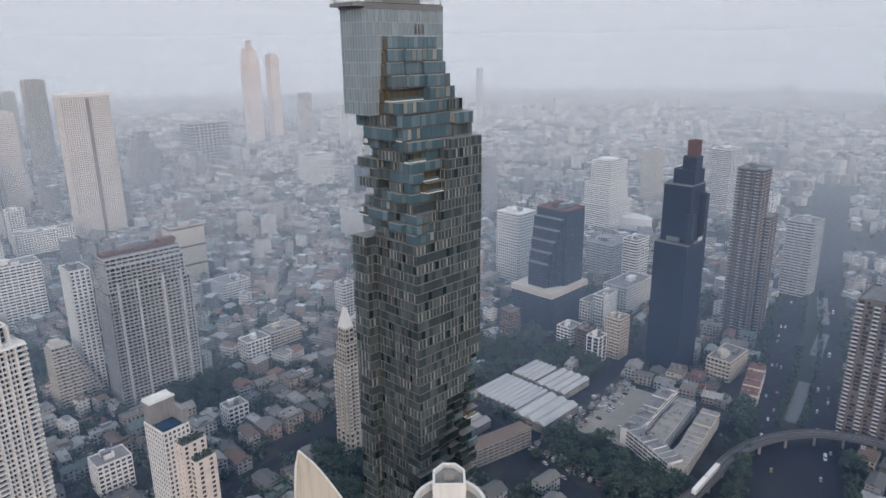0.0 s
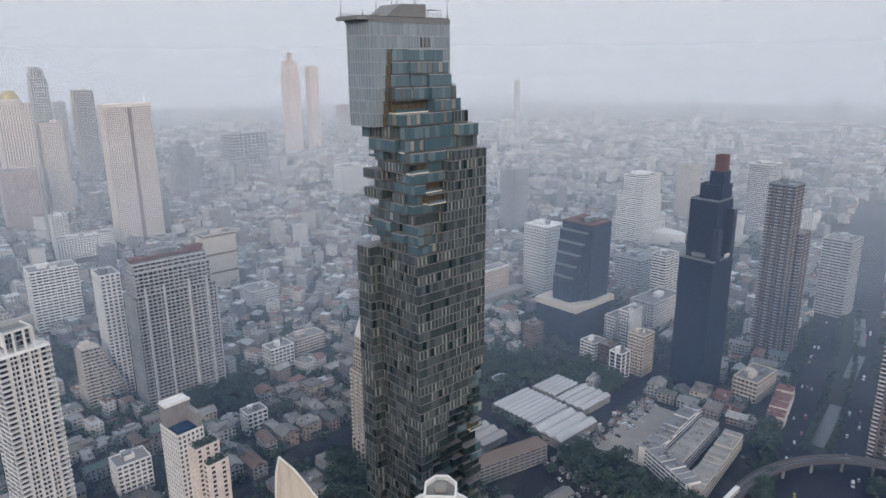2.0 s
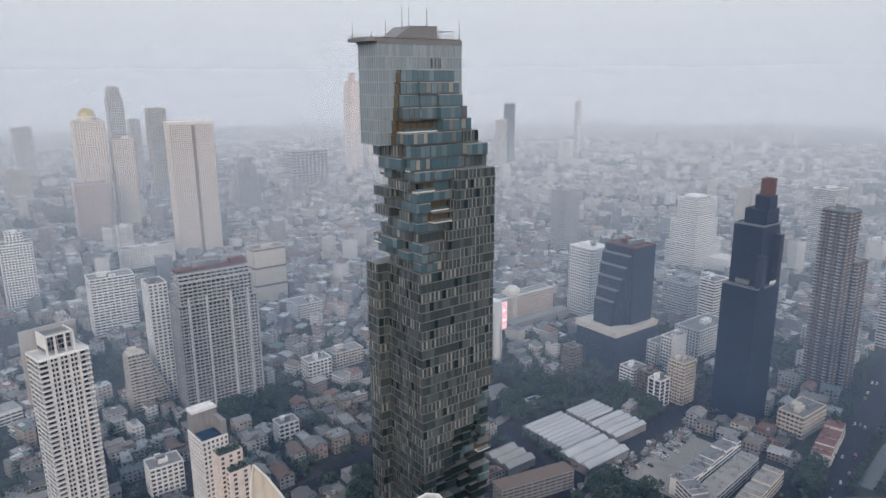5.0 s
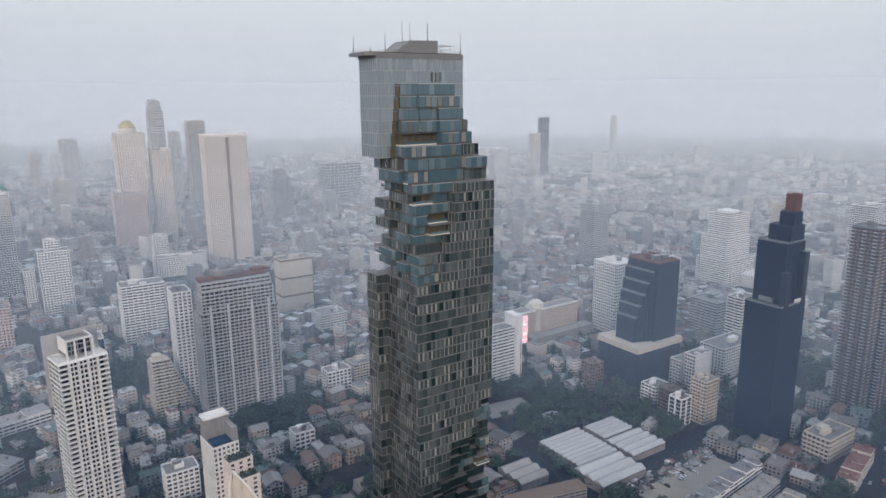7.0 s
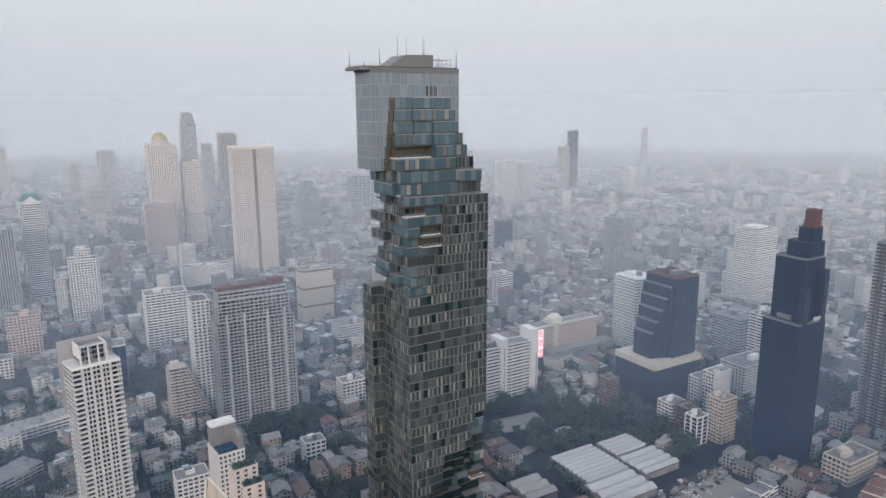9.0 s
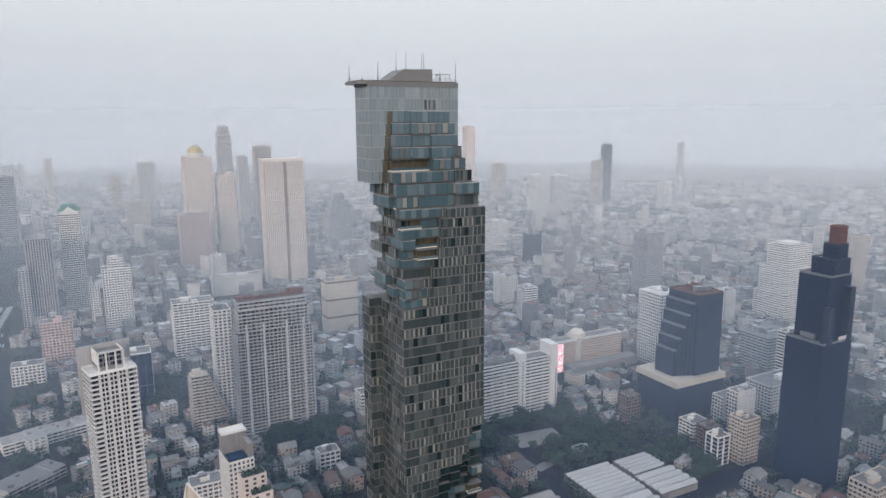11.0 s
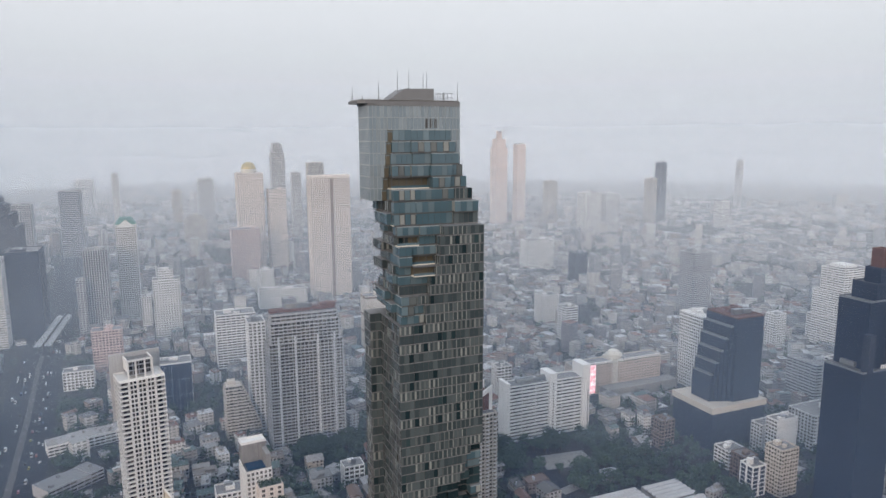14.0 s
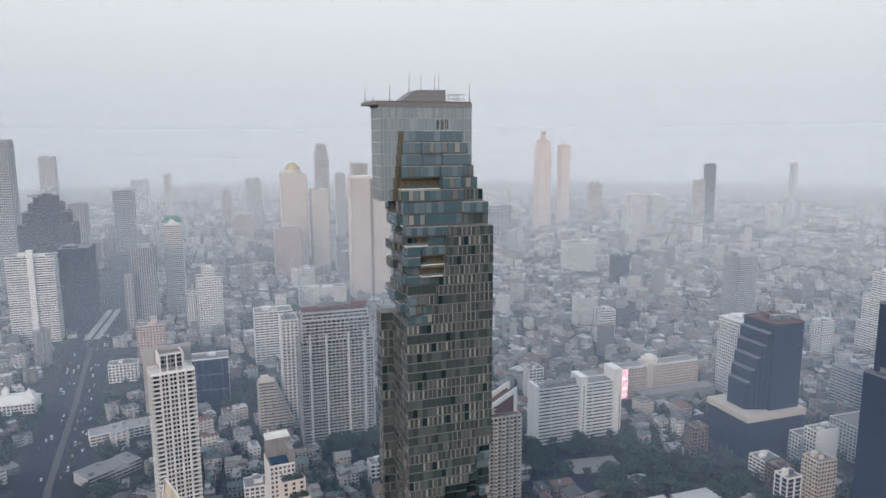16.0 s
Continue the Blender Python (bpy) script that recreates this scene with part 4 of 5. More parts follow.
# white terraced hotel block, far
t = thing("hotel", "white terraced block with ribbon windows", "tower", (-604, 1004, 0))
RW = [M_WHITE, G_GREY, M_WHITE]
block(t, 0, 0, 54, 72, 0, 42, 3.4, RW, bay=9, col=0.3, sill=1.9, deep=0.8)
block(t, 0, -3, 46, 60, 42, 78, 3.4, RW, bay=9, col=0.3, sill=1.9, deep=0.8, name="upper_storey")
block(t, 0, 2, 38, 50, 78, 112, 3.4, RW, bay=9, col=0.3, sill=1.9, deep=0.8, name="upper_storey")
b = Build()
b.box(-14, 10, -12, 12, 113, 117)
part("roof", b, [M_WHITE], t)
b = Build()
b.prism(oval(44, 20, 24), 0, 20, 0)
ob = part("podium", b, [M_WHITE], t)
ob.location = (30, 20, 0)


# ---- simpler towers further out: middle of the plan, size, height ----
def plain_tower(label, x, y, w, d, h, mats, fh=3.5, cat="tower", tops=(), seed=1, crown=0, **style):
    t = thing("tower_block", label, cat, (x, y, 0))
    block(t, 0, 0, w, d, 0, h, fh, mats, **style)
    z = h
    for k, (kw, kd, kz) in enumerate(tops):
        block(t, 0, 0, kw, kd, z, kz, fh, mats, name="upper_storey", **style)
        z = kz
    plant(t, 0, 0, w * 0.8, d * 0.8, z + 0.3, seed, mats[0], 3)
    return t


WD, CD, PD = [M_WHITE, G_DARK, M_WHITE], [M_CREAM, G_DARK, M_CREAM], [M_PINK, G_GREY, M_PINK]
GN, SN = [M_GREYW, G_SLATE, M_GREYW], [M_DARKC, G_SLATE, M_DARKC]
LG = [M_LGREY, G_GREY, M_LGREY]
G1 = dict(bay=4.0, col=1.3, sill=1.5, deep=0.6)
R1 = dict(bay=10.0, col=0.4, sill=1.7, deep=0.7)
t = plain_tower("tall cream-white tower with dense windows and dark central strip", -1207, 393, 34, 74, 226, [M_ROSE, G_GREY, M_ROSE], fh=3.45, seed=31, bay=3.6, col=1.3, sill=1.45, deep=0.8)
# dark strip on the facade; its colour stands in for a slot's shade
b = Build()
b.box(16.8, 17.6, -1, 5, 0, 224)
part("central_slot", b, [M_BROWN], t, "dark brown central strip imitating a shaded slot")
b = Build()
b.box(-17, 17.6, -38, 38, 226, 231), b.tube((0, 34, 231), (0, 34, 243), 0.5, 0.2)
part("roof_band", b, [M_ROSE], t)
t = plain_tower("tall pale tower with a gold dome on a colonnade", -1515, 286, 50, 56, 222, [M_ROSE, G_GREY, M_ROSE], fh=3.6, seed=32, bay=4.6, col=2.0, sill=1.7, deep=0.6)
b = Build()
b.prism(oval(16, 16, 16), 208, 232, 0), b.prism(oval(19, 19, 16), 228, 231, 0)
drum = part("drum", b, [M_LEDGE], t)
b = Build()
for k in range(5):
    r0, r1 = 16 * math.cos(radians(18 * k)), 16 * math.cos(radians(18 * (k + 1)))
    b.prism(oval(r0, r0, 16), 232 + 16 * math.sin(radians(18 * k)), 232 + 16 * math.sin(radians(18 * (k + 1))), 0, taper=max(0.05, r1 / r0))
part("dome", b, [paint("gold_dome", (0.55, 0.44, 0.20), rough=0.35, metal=0.5)], drum, "gold dome")
plain_tower("broad pink podium tower under the domed one", -1430, 262, 40, 58, 109, PD, seed=33, **G1)
plain_tower("pale slab tower beside the domed one", -1500, 342, 36, 38, 185, [M_ROSE, G_GREY, M_ROSE], seed=34, **G1)
t = plain_tower("slim white tower with green gabled crown", -1172, 43, 30, 31, 160, WD, seed=35, bay=3.4, col=0.9, sill=1.3, deep=0.7)
b = Build()
b.prism([(-15.5, -16), (15.5, -16), (15.5, 16), (-15.5, 16)], 161.5, 172, 0, taper=0.55)
part("crown", b, [M_GREENR], t, "green crown roof")
b = Build()
b.face([(15.7, -13, 158), (15.7, 13, 158), (15.7, 0, 169)]), b.box(14.9, 15.69, -13, 13, 157, 158.5)
part("gable", b, [M_WHITE], t)
plain_tower("grey slab tower with vertical fins", -1112, 0, 30, 34, 130, GN, seed=36, bay=3.4, col=1.3, sill=0.6, deep=0.7, rib=0.5)
plain_tower("low grey wing of a slab tower", -1092, -22, 16, 13, 87, GN, seed=37, **G1)
plain_tower("pinkish apartment block with white frame", -900, 22, 22, 36, 54, PD, seed=38, **G1)
plain_tower("white stepped apartment towers", -1020, 98, 26, 38, 92, WD, seed=39, tops=((18, 20, 106),), **G1)
plain_tower("narrow white apartment block among trees", -1078, 68, 20, 14, 56, WD, seed=40, **G1)
plain_tower("white and beige office block with ribbon windows", -856, 179, 30, 50, 71, WD, seed=41, bay=6, col=1.0, sill=1.6, deep=0.6)
plain_tower("dark blue glass box in a pale frame", -727, 96, 26, 42, 54, [M_WHITE, G_NAVY, M_WHITE], fh=18, seed=42, bay=14, col=0.1, sill=0.15, deep=0.2)
plain_tower("blank cream block with dark joints", -860, 380, 26, 46, 76, [M_CREAM, M_BROWN, M_CREAM], fh=25, seed=43, bay=46, col=0.5, sill=22.5, deep=0.4)
plain_tower("white office block far behind the slab", -1238, 276, 24, 24, 54, WD, seed=44, **G1)
plain_tower("low long white block with small windows", -1160, 292, 26, 84, 32, WD, seed=45, **G1)
plain_tower("grey glass slab tower in haze", -815, 925, 34, 38, 108, GN, seed=46, bay=4, col=0.8, sill=1.3, deep=0.4)
plain_tower("blue-grey tower with pale edge", -508, 1245, 38, 46, 115, [M_WHITE, G_SLATE, M_WHITE], seed=47, bay=4, col=0.3, sill=0.8, deep=0.4)
plain_tower("pale cream residential tower in haze", -640, 1224, 30, 36, 103, CD, seed=48, **G1)
plain_tower("white hospital block with ribbon windows", -380, 690, 30, 60, 34, WD, seed=49, **G1)
plain_tower("white slab tower with ribbon windows", -400, 738, 20, 28, 72, WD, seed=50, **R1)
plain_tower("white ribbon-window office tower", -255, 882, 32, 36, 92, [M_GREYW, G_SLATE, M_GREYW], seed=51, **R1)
plain_tower("pink tower of a riverside pair", -2025, 1175, 42, 44, 262, [M_ROSE, M_PINK, M_ROSE], fh=7, seed=52, tops=((34, 34, 292), (14, 14, 316)), bay=12, col=3, sill=2.4, deep=1)
plain_tower("slimmer pink tower of a riverside pair", -1995, 1238, 30, 32, 274, [M_ROSE, M_PINK, M_ROSE], fh=7, seed=53, bay=12, col=3, sill=2.4, deep=1)
plain_tower("long grey riverside mall", -1830, 905, 60, 112, 100, GN, fh=8, seed=54, bay=12, col=2, sill=2, deep=1)
plain_tower("dark slim tower standing in haze", -1835, 1705, 26, 29, 210, SN, fh=5, seed=55, **G1)
plain_tower("white stepped block standing in haze", -1665, 1820, 34, 36, 86, WD, seed=56, **G1)
plain_tower("white office block dim in haze", -1300, 903, 40, 68, 64, WD, seed=57, **G1)
plain_tower("pale white block of a twin pair", -1746, 1353, 40, 64, 124, WD, seed=58, **G1)
plain_tower("white twin block with dark centre", -1735, 1420, 40, 50, 120, [M_WHITE, G_SLATE, M_WHITE], seed=59, **R1)
plain_tower("white apartment block among low houses", -875, 672, 24, 32, 45, WD, seed=60, **G1)
plain_tower("white ribbon-window apartment block among low houses", -779, 650, 22, 22, 50, WD, seed=61, **R1)
plain_tower("pale cream tower dim in haze", -2111, 1432, 36, 40, 138, CD, fh=5, seed=62, **G1)
t = plain_tower("white office tower with a tall plain fin", -1072, -150, 30, 64, 130, RW, seed=63, **R1)
b = Build()
b.box(12, 19, -3, 5, 0, 141)
part("fin", b, [M_WHITE], t)
plain_tower("blue glass office tower by the avenue", -1120, -98, 60, 46, 134, [M_DARKC, G_NAVY, M_DARKC], seed=64, bay=3, col=0.15, sill=0.4, deep=0.2)
plain_tower("dark glass tower stepping back to the top", -1320, -173, 70, 86, 150, SN, seed=65, tops=((60, 70, 172), (50, 50, 188), (36, 36, 200)), bay=4, col=0.3, sill=0.6, deep=0.3)
plain_tower("very tall slim glass tower in the haze", -1520, -290, 40, 46, 300, GN, fh=5, seed=66, **G1)
plain_tower("tall grey tower dim in haze", -2600, -417, 50, 46, 243, LG, fh=5, seed=67, **G1)
plain_tower("white tower dim in haze", -2990, -168, 50, 66, 139, WD, fh=5, seed=68, **G1)
plain_tower("blue-grey tower far off", -1918, -111, 44, 50, 167, [M_GREYW, G_NAVY, M_GREYW], fh=5, seed=69, **R1)
plain_tower("slim white tower far off", -2500, -33, 24, 22, 182, WD, fh=5, seed=70, **G1)
plain_tower("pale cream tower dim in haze", -2433, 157, 31, 31, 124, CD, fh=5, seed=71, **G1)
plain_tower("grey tower dim in haze", -2324, 244, 44, 50, 168, LG, fh=5, seed=72, **G1)
plain_tower("cream block with rounded stepped shoulders", -2010, 191, 40, 60, 70, CD, fh=4, seed=73, tops=((34, 44, 83),), **G1)
plain_tower("very tall slim tower behind the domed one", -1765, 390, 34, 34, 262, LG, fh=6, seed=74, tops=((30, 24, 284),), **G1)
plain_tower("grey tower behind the domed one", -1993, 479, 27, 27, 197, LG, fh=5, seed=75, **G1)
plain_tower("grey slab tower behind other towers", -1509, -155, 30, 34, 170, GN, fh=4, seed=77, **G1)


plain_tower("tall cream tower dim in haze", -1982, 535, 42, 46, 225, CD, fh=5, seed=78, **G1)
plain_tower("cream tower beside a slim dark one", -1785, 1622, 28, 30, 160, CD, fh=5, seed=79, **G1)
plain_tower("very slim white tower far off", -1876, 2105, 18, 20, 207, WD, fh=5, seed=80, **G1)
plain_tower("small white block behind the avenue", -430, 1265, 24, 34, 37, WD, seed=81, **G1)
plain_tower("dark low office block among houses", -1128, 901, 26, 30, 60, SN, seed=82, **G1)
plain_tower("white mid-rise block with deep windows", -625, 900, 18, 20, 49, WD, seed=83, **G1)
plain_tower("dark blue-grey block stepping up in haze", -1560, 620, 46, 52, 84, GN, seed=84, tops=((38, 40, 104), (24, 24, 120)), **G1)


# ---- market sheds, lots and low blocks by the street ----
def ridged_shed(label, x0, x1, y0, y1, h, bays, mat, along="y"):
    t = thing("market_shed", label, "shed", ((x0 + x1) / 2, (y0 + y1) / 2, 0), group="market sheds")
    w, d = x1 - x0, y1 - y0
    b = Build()
    for px in (-w / 2 + 0.4, w / 2 - 0.4):
        for k in range(6):
            py = -d / 2 + 0.4 + (d - 0.8) * k / 5
            b.box(px - 0.2, px + 0.2, py - 0.2, py + 0.2, 0, h)
    b.box(-w / 2 + 0.5, w / 2 - 0.5, -d / 2 + 0.5, d / 2 - 0.5, 0, h - 1.6)
    part("frame", b, [M_CONC], t)
    for k in range(bays):
        b = Build()
        a0 = -w / 2 + w * k / bays
        a1 = a0 + w / bays
        mid, r = (a0 + a1) / 2, min(2.6, (a1 - a0) * 0.24)
        e = 0.12
        for sx, ex in ((a0, mid), (a1, mid)):
            b.face([(sx, -d / 2, h), (ex, -d / 2, h + r), (ex, d / 2, h + r), (sx, d / 2, h)])
            b.face([(sx, -d / 2, h - e), (sx, d / 2, h - e), (ex, d / 2, h + r - e), (ex, -d / 2, h + r - e)])
        for yy in (-d / 2, d / 2):
            b.face([(a0, yy, h - e), (a1, yy, h - e), (mid, yy, h + r)])
        part("roof", b, [mat], t)
    return t


ridged_shed("open market shed under long pale tin ridges", -366, -318, 405, 450, 7, 9, M_TINW)
ridged_shed("market shed under pale tin ridges", -364, -338, 456, 492, 7, 5, M_TINW)
ridged_shed("market shed under worn tin ridges", -336, -304, 454, 494, 7, 4, M_TINW)
ridged_shed("wide market hall with a pale tin roof", -316, -284, 398, 446, 8, 3, M_TINW)
ridged_shed("small tin-roofed pavilion among trees", -405, -390, 440, 455, 6, 1, M_TINW)
ridged_shed("long tin shed beside the street", -352, -322, 350, 378, 7, 3, M_TIN)

t = thing("parking_building", "narrow concrete parking block with dark panels imitating shaded decks", "building", (-295, 350, 0), -12)
# dark panels close the deck openings, painting the shade inside
block(t, 0, 0, 13, 62, 0, 14, 2.9, [M_CONC, M_DARKC, M_CONC], bay=5, col=0.5, sill=1.1, deep=0.9)
b = Build()
b.box(-6.9, 6.9, -31.2, 31.2, 15.5, 15.7)
part("roof_rim", b, [M_BROWN], t)


def terrace_row(label, x0, y0, x1, y1, n, depth, h, mat, roof):
    """Shop-houses in a row: one thing, a unit for each house."""
    ang = math.degrees(math.atan2(y1 - y0, x1 - x0))
    ln = math.hypot(x1 - x0, y1 - y0)
    t = thing("shophouse_row", label, "shophouses", (x0, y0, 0), ang, group="shophouse rows")
    st = ln / n
    r = random.Random(round(x0 * 7 + y0))
    for k in range(n):
        hh = h + r.uniform(-1.2, 1.2)
        b = Build()
        b.box(k * st, (k + 1) * st - 0.06, 0, depth, 0, hh, 0, 2)
        for fl in range(int(hh // 3.3)):
            z = 3.3 * fl + 1.2
            for y, s in ((-0.06, 1), (depth, 1)):
                b.box(k * st + 0.5, (k + 0.48) * st, y, y + 0.06, z, z + 1.5, 1)
                b.box((k + 0.54) * st, (k + 1) * st - 0.5, y, y + 0.06, z, z + 1.5, 1)
            b.box(k * st + 0.2, (k + 1) * st - 0.25, -0.7, 0, z - 0.5, z - 0.35, 0)
        for q in range(3):
            if r.random() < 0.4:
                a, c, s = r.uniform(0.1, 0.6) * st, r.uniform(0.1, 0.75) * depth, r.uniform(1.2, 2.6)
                b.box(k * st + a, k * st + a + s, c, c + s, hh - 0.05, hh + r.uniform(0.8, 2.6), 2, 2)
        part("house_unit", b, [mat, G_DARK, roof], t)
    return t


terrace_row("white shophouse row with grey mansard roofs", -222, 432, -232, 520, 14, 13, 14, M_WHITE, M_SLAB)
terrace_row("white shophouse row with dark mansard roofs", -232, 432, -186, 412, 9, 13, 14, M_WHITE, M_SLAB)
terrace_row("aged shophouse row with cluttered roofs", -176, 418, -190, 508, 14, 14, 11, M_CREAM, M_CONC)
terrace_row("aged shophouse row with cluttered roofs", -203, 440, -212, 512, 10, 14, 11, M_GREYW, M_CONC)
terrace_row("cream shophouse row beside the canal road", -180, 560, -196, 622, 9, 14, 11, M_CREAM, M_TILE)
terrace_row("low white house row by the avenue", -640, -18, -660, 60, 8, 20, 12, M_WHITE, M_TIN)
terrace_row("dark-roofed low hall by the avenue", -545, -6, -575, 34, 4, 24, 10, M_GREYW, M_SLAB)

for lab, x, y, w, d, h, mats, st in (
        ("white slab office with blank side wall", -368, 620, 13, 26, 40, WD, dict(bay=3, col=0.8, sill=1.3, plain=(0,))),
        ("cream mid-rise office with corner balconies", -322, 568, 17, 19, 41, CD, dict(bay=3, col=0.7, sill=1.3, balcony=0.8)),
        ("low white office with roof terrace", -376, 566, 18, 20, 17, WD, dict(bay=4, col=0.5, sill=1.3)),
        ("brown block with roof clutter", -350, 556, 15, 16, 24, [M_BROWN, G_DARK, M_WHITE], dict(bay=3, col=0.6, sill=1.2)),
        ("white office with a blue glass front", -330, 545, 14, 15, 26, [M_WHITE, G_NAVY, M_WHITE], dict(bay=6, col=1.8, sill=0.4)),
        ("brown and white mid-rise block", -432, 536, 15, 16, 28, [M_BROWN, G_DARK, M_WHITE], dict(bay=4, col=1.0, sill=1.3)),
        ("cream school block with balconies", -226, 606, 22, 40, 19, CD, dict(bay=4, col=0.8, sill=1.2, balcony=1.0, every=1)),
        ("grey office block behind the dark tower", -465, 786, 40, 52, 46, GN, dict(bay=8, col=0.5, sill=2.2)),
        ("white mid-rise apartment block", -604, 448, 16, 18, 40, WD, dict(bay=4, col=1.2, sill=1.4)),
        ("pale school block with long roof", -596, 356, 20, 36, 16, CD, dict(bay=3.6, col=0.9, sill=1.3)),
        ("white apartment block among trees", -578, 314, 18, 26, 22, WD, dict(bay=4, col=1.2, sill=1.3)),
        ("white courtyard office block", -765, 390, 34, 36, 20, WD, dict(bay=4, col=1.0, sill=1.5)),
        ("white house with stepped upper floors", -465, 133, 18, 24, 24, WD, dict(bay=4, col=1.3, sill=1.3)),
        ("white arcaded block by the avenue", -840, -8, 20, 34, 22, WD, dict(bay=4, col=1.4, sill=1.3)),
        ("small white office block", -478, 236, 14, 18, 19, WD, dict(bay=4, col=1.2, sill=1.3))):
    plain_tower(lab, x, y, w, d, h, mats, cat="building", seed=round(-x), **st)

# old villa with pointed white roofs across the avenue
t = thing("villa", "white villa with steep hipped roofs and turret", "house", (-770, -112, 0))
block(t, 0, 0, 30, 44, 0, 11, 3.6, WD, bay=4, col=1.4, sill=1.3)
b = Build()
b.prism([(-16, -23), (16, -23), (16, 23), (-16, 23)], 12, 19, 0, taper=0.35)
b.prism([(-4, 8), (12, 8), (12, 22), (-4, 22)], 15, 26, 0, taper=0.05)
part("roof", b, [M_WHITE], t)
b = Build()
b.box(-3, 3, -12, -6, 12, 24), b.prism([(-3.6, -12.6), (3.6, -12.6), (3.6, -5.4), (-3.6, -5.4)], 24, 29, 0, taper=0.1)
part("turret", b, [M_WHITE], t)

# elevated railway curve and its train
VIA = [(-168, 340), (-160, 380), (-158, 418), (-159, 448), (-155, 478), (-143, 507), (-125, 530), (-103, 543), (-75, 550), (-20, 555)]


def smooth(pts, sub=5):
    out = []
    for k in range(len(pts) - 1):
        p0, p1, p2, p3 = (Vector(pts[max(0, min(len(pts) - 1, k + i))]) for i in (-1, 0, 1, 2))
        for s in range(sub):
            u = s / sub
            out.append(0.5 * (2 * p1 + (p2 - p0) * u + (2 * p0 - 5 * p1 + 4 * p2 - p3) * u * u + (3 * p1 - p0 - 3 * p2 + p3) * u ** 3))
    return out + [Vector(pts[-1])]


def sweep(b, line, lo, hi, z0, z1, m=0):
    rows = []
    for k, p in enumerate(line):
        d = (line[min(k + 1, len(line) - 1)] - line[max(k - 1, 0)]).normalized()
        nr = Vector((-d.y, d.x))
        rows.append([(*(p + nr * o), z) for o, z in ((lo, z0), (hi, z0), (hi, z1), (lo, z1))])
    for a, c in zip(rows, rows[1:]):
        for i in range(4):
            j = (i + 1) % 4
            b.face([a[i], a[j], c[j], c[i]], m)


line = smooth(VIA)
t = thing("elevated_railway", "curving concrete elevated railway on single columns", "railway")
b = Build()
sweep(b, line, -4.2, 4.2, 9.2, 10.6)
part("deck", b, [M_VIAD], t)
for s in (-4.2, 4.0):
    b = Build()
    sweep(b, line, s, s + 0.25, 10.6, 12.0)
    part("parapet", b, [M_VIAD], t)
b = Build()
for s in (-2.6, -1.1, 1.1, 2.6):
    sweep(b, line, s - 0.12, s + 0.12, 10.6, 10.85)
part("rails", b, [M_STEEL], t)
for k in range(2, len(line), 4):
    b = Build()
    b.prism([(line[k].x + c * 1.1, line[k].y + s * 1.1) for c, s in ((1, 0), (0.7, 0.7), (0, 1), (-0.7, 0.7), (-1, 0), (-0.7, -0.7), (0, -1), (0.7, -0.7))], 0, 9.2)
    part("column", b, [M_CONC], t)
t = thing("train", "white commuter train on the elevated railway", "train", (-158.8, 404, 10.86), 92)
for k in range(2):
    b = Build()
    b.prism([(-10 + 21 * k, -1.5), (10 + 21 * k, -1.5), (10 + 21 * k, 1.5), (-10 + 21 * k, 1.5)], 0.5, 3.6, 0, taper=0.985)
    b.box(-9.5 + 21 * k, 9.5 + 21 * k, -1.35, 1.35, 3.6, 3.85)
    carriage = part("carriage", b, [M_WHITE], t)
    b = Build()
    for q in range(8):
        for s in (-1.56, 1.5):
            b.box(-9.2 + 21 * k + 2.35 * q, -7.5 + 21 * k + 2.35 * q, s, s + 0.06, 1.6, 2.7)
    part("carriage_windows", b, [G_DARK], carriage)
    b = Build()
    for q in (-7, 7):
        b.box(q - 1.4 + 21 * k, q + 1.4 + 21 * k, -1.1, 1.1, 0.0, 0.5)
    part("bogies", b, [M_STEEL], t)

# station roofs over the western avenue
for dy, lab in ((-7, "long pale station roof over the avenue"), (6, "long pale station roof over the avenue")):
    t = thing("station_roof", lab, "station", (-1095, -64 + dy, 0), -3, group="station roofs")
    b = Build()
    for k in range(8):
        b.tube((-80 + 23 * k, 0, 0), (-80 + 23 * k, 0, 12), 0.6, 0.5)
    part("columns", b, [M_CONC], t)
    b = Build()
    for sy, ey in ((-4.5, 0), (4.5, 0)):
        b.face([(-90, sy, 12), (90, sy, 12), (90, ey, 14), (-90, ey, 14)])
    b.box(-90, 90, -4.5, 4.5, 11.5, 11.95)
    part("roof", b, [M_TINW], t)

# ---- low houses ----
KEEP = []                            # plans that no house or tree may stand on: x0, x1, y0, y1


def keep(x0, x1, y0, y1, pad=2.5):
    KEEP.append((x0 - pad, x1 + pad, y0 - pad, y1 + pad))


bpy.context.view_layer.update()
for ob in list(scene.objects):
    if ob.parent is None and ob.type == "EMPTY" and ob.name.split(".")[0] not in ("elevated_railway", "train", "station_roof"):
        pts = [o.matrix_world @ Vector(c) for o in ob.children_recursive if o.type == "MESH" for c in (o.bound_box[0], o.bound_box[2], o.bound_box[4], o.bound_box[6])]
        keep(min(p.x for p in pts), max(p.x for p in pts), min(p.y for p in pts), max(p.y for p in pts))
keep(-285, -225, 420, 525)
keep(-460, -426, 408, 456, 0)
ROADS = [(CANAL_ROAD, 33), ([(-330, -12), (-560, -40), (-760, -52), (-940, -66), (-1100, -72), (-1500, -90), (-2400, -140)], 30), ([(-262, 330), (-288, 390), (-300, 470), (-306, 562), (-330, 760)], 11),
         ([(-150, 335), (-280, 368), (-360, 390), (-440, 408), (-520, 396)], 10), ([(-330, 90), (-400, 190), (-420, 300), (-440, 408)], 6.5), ([(p[0], p[1]) for p in VIA], 7)]


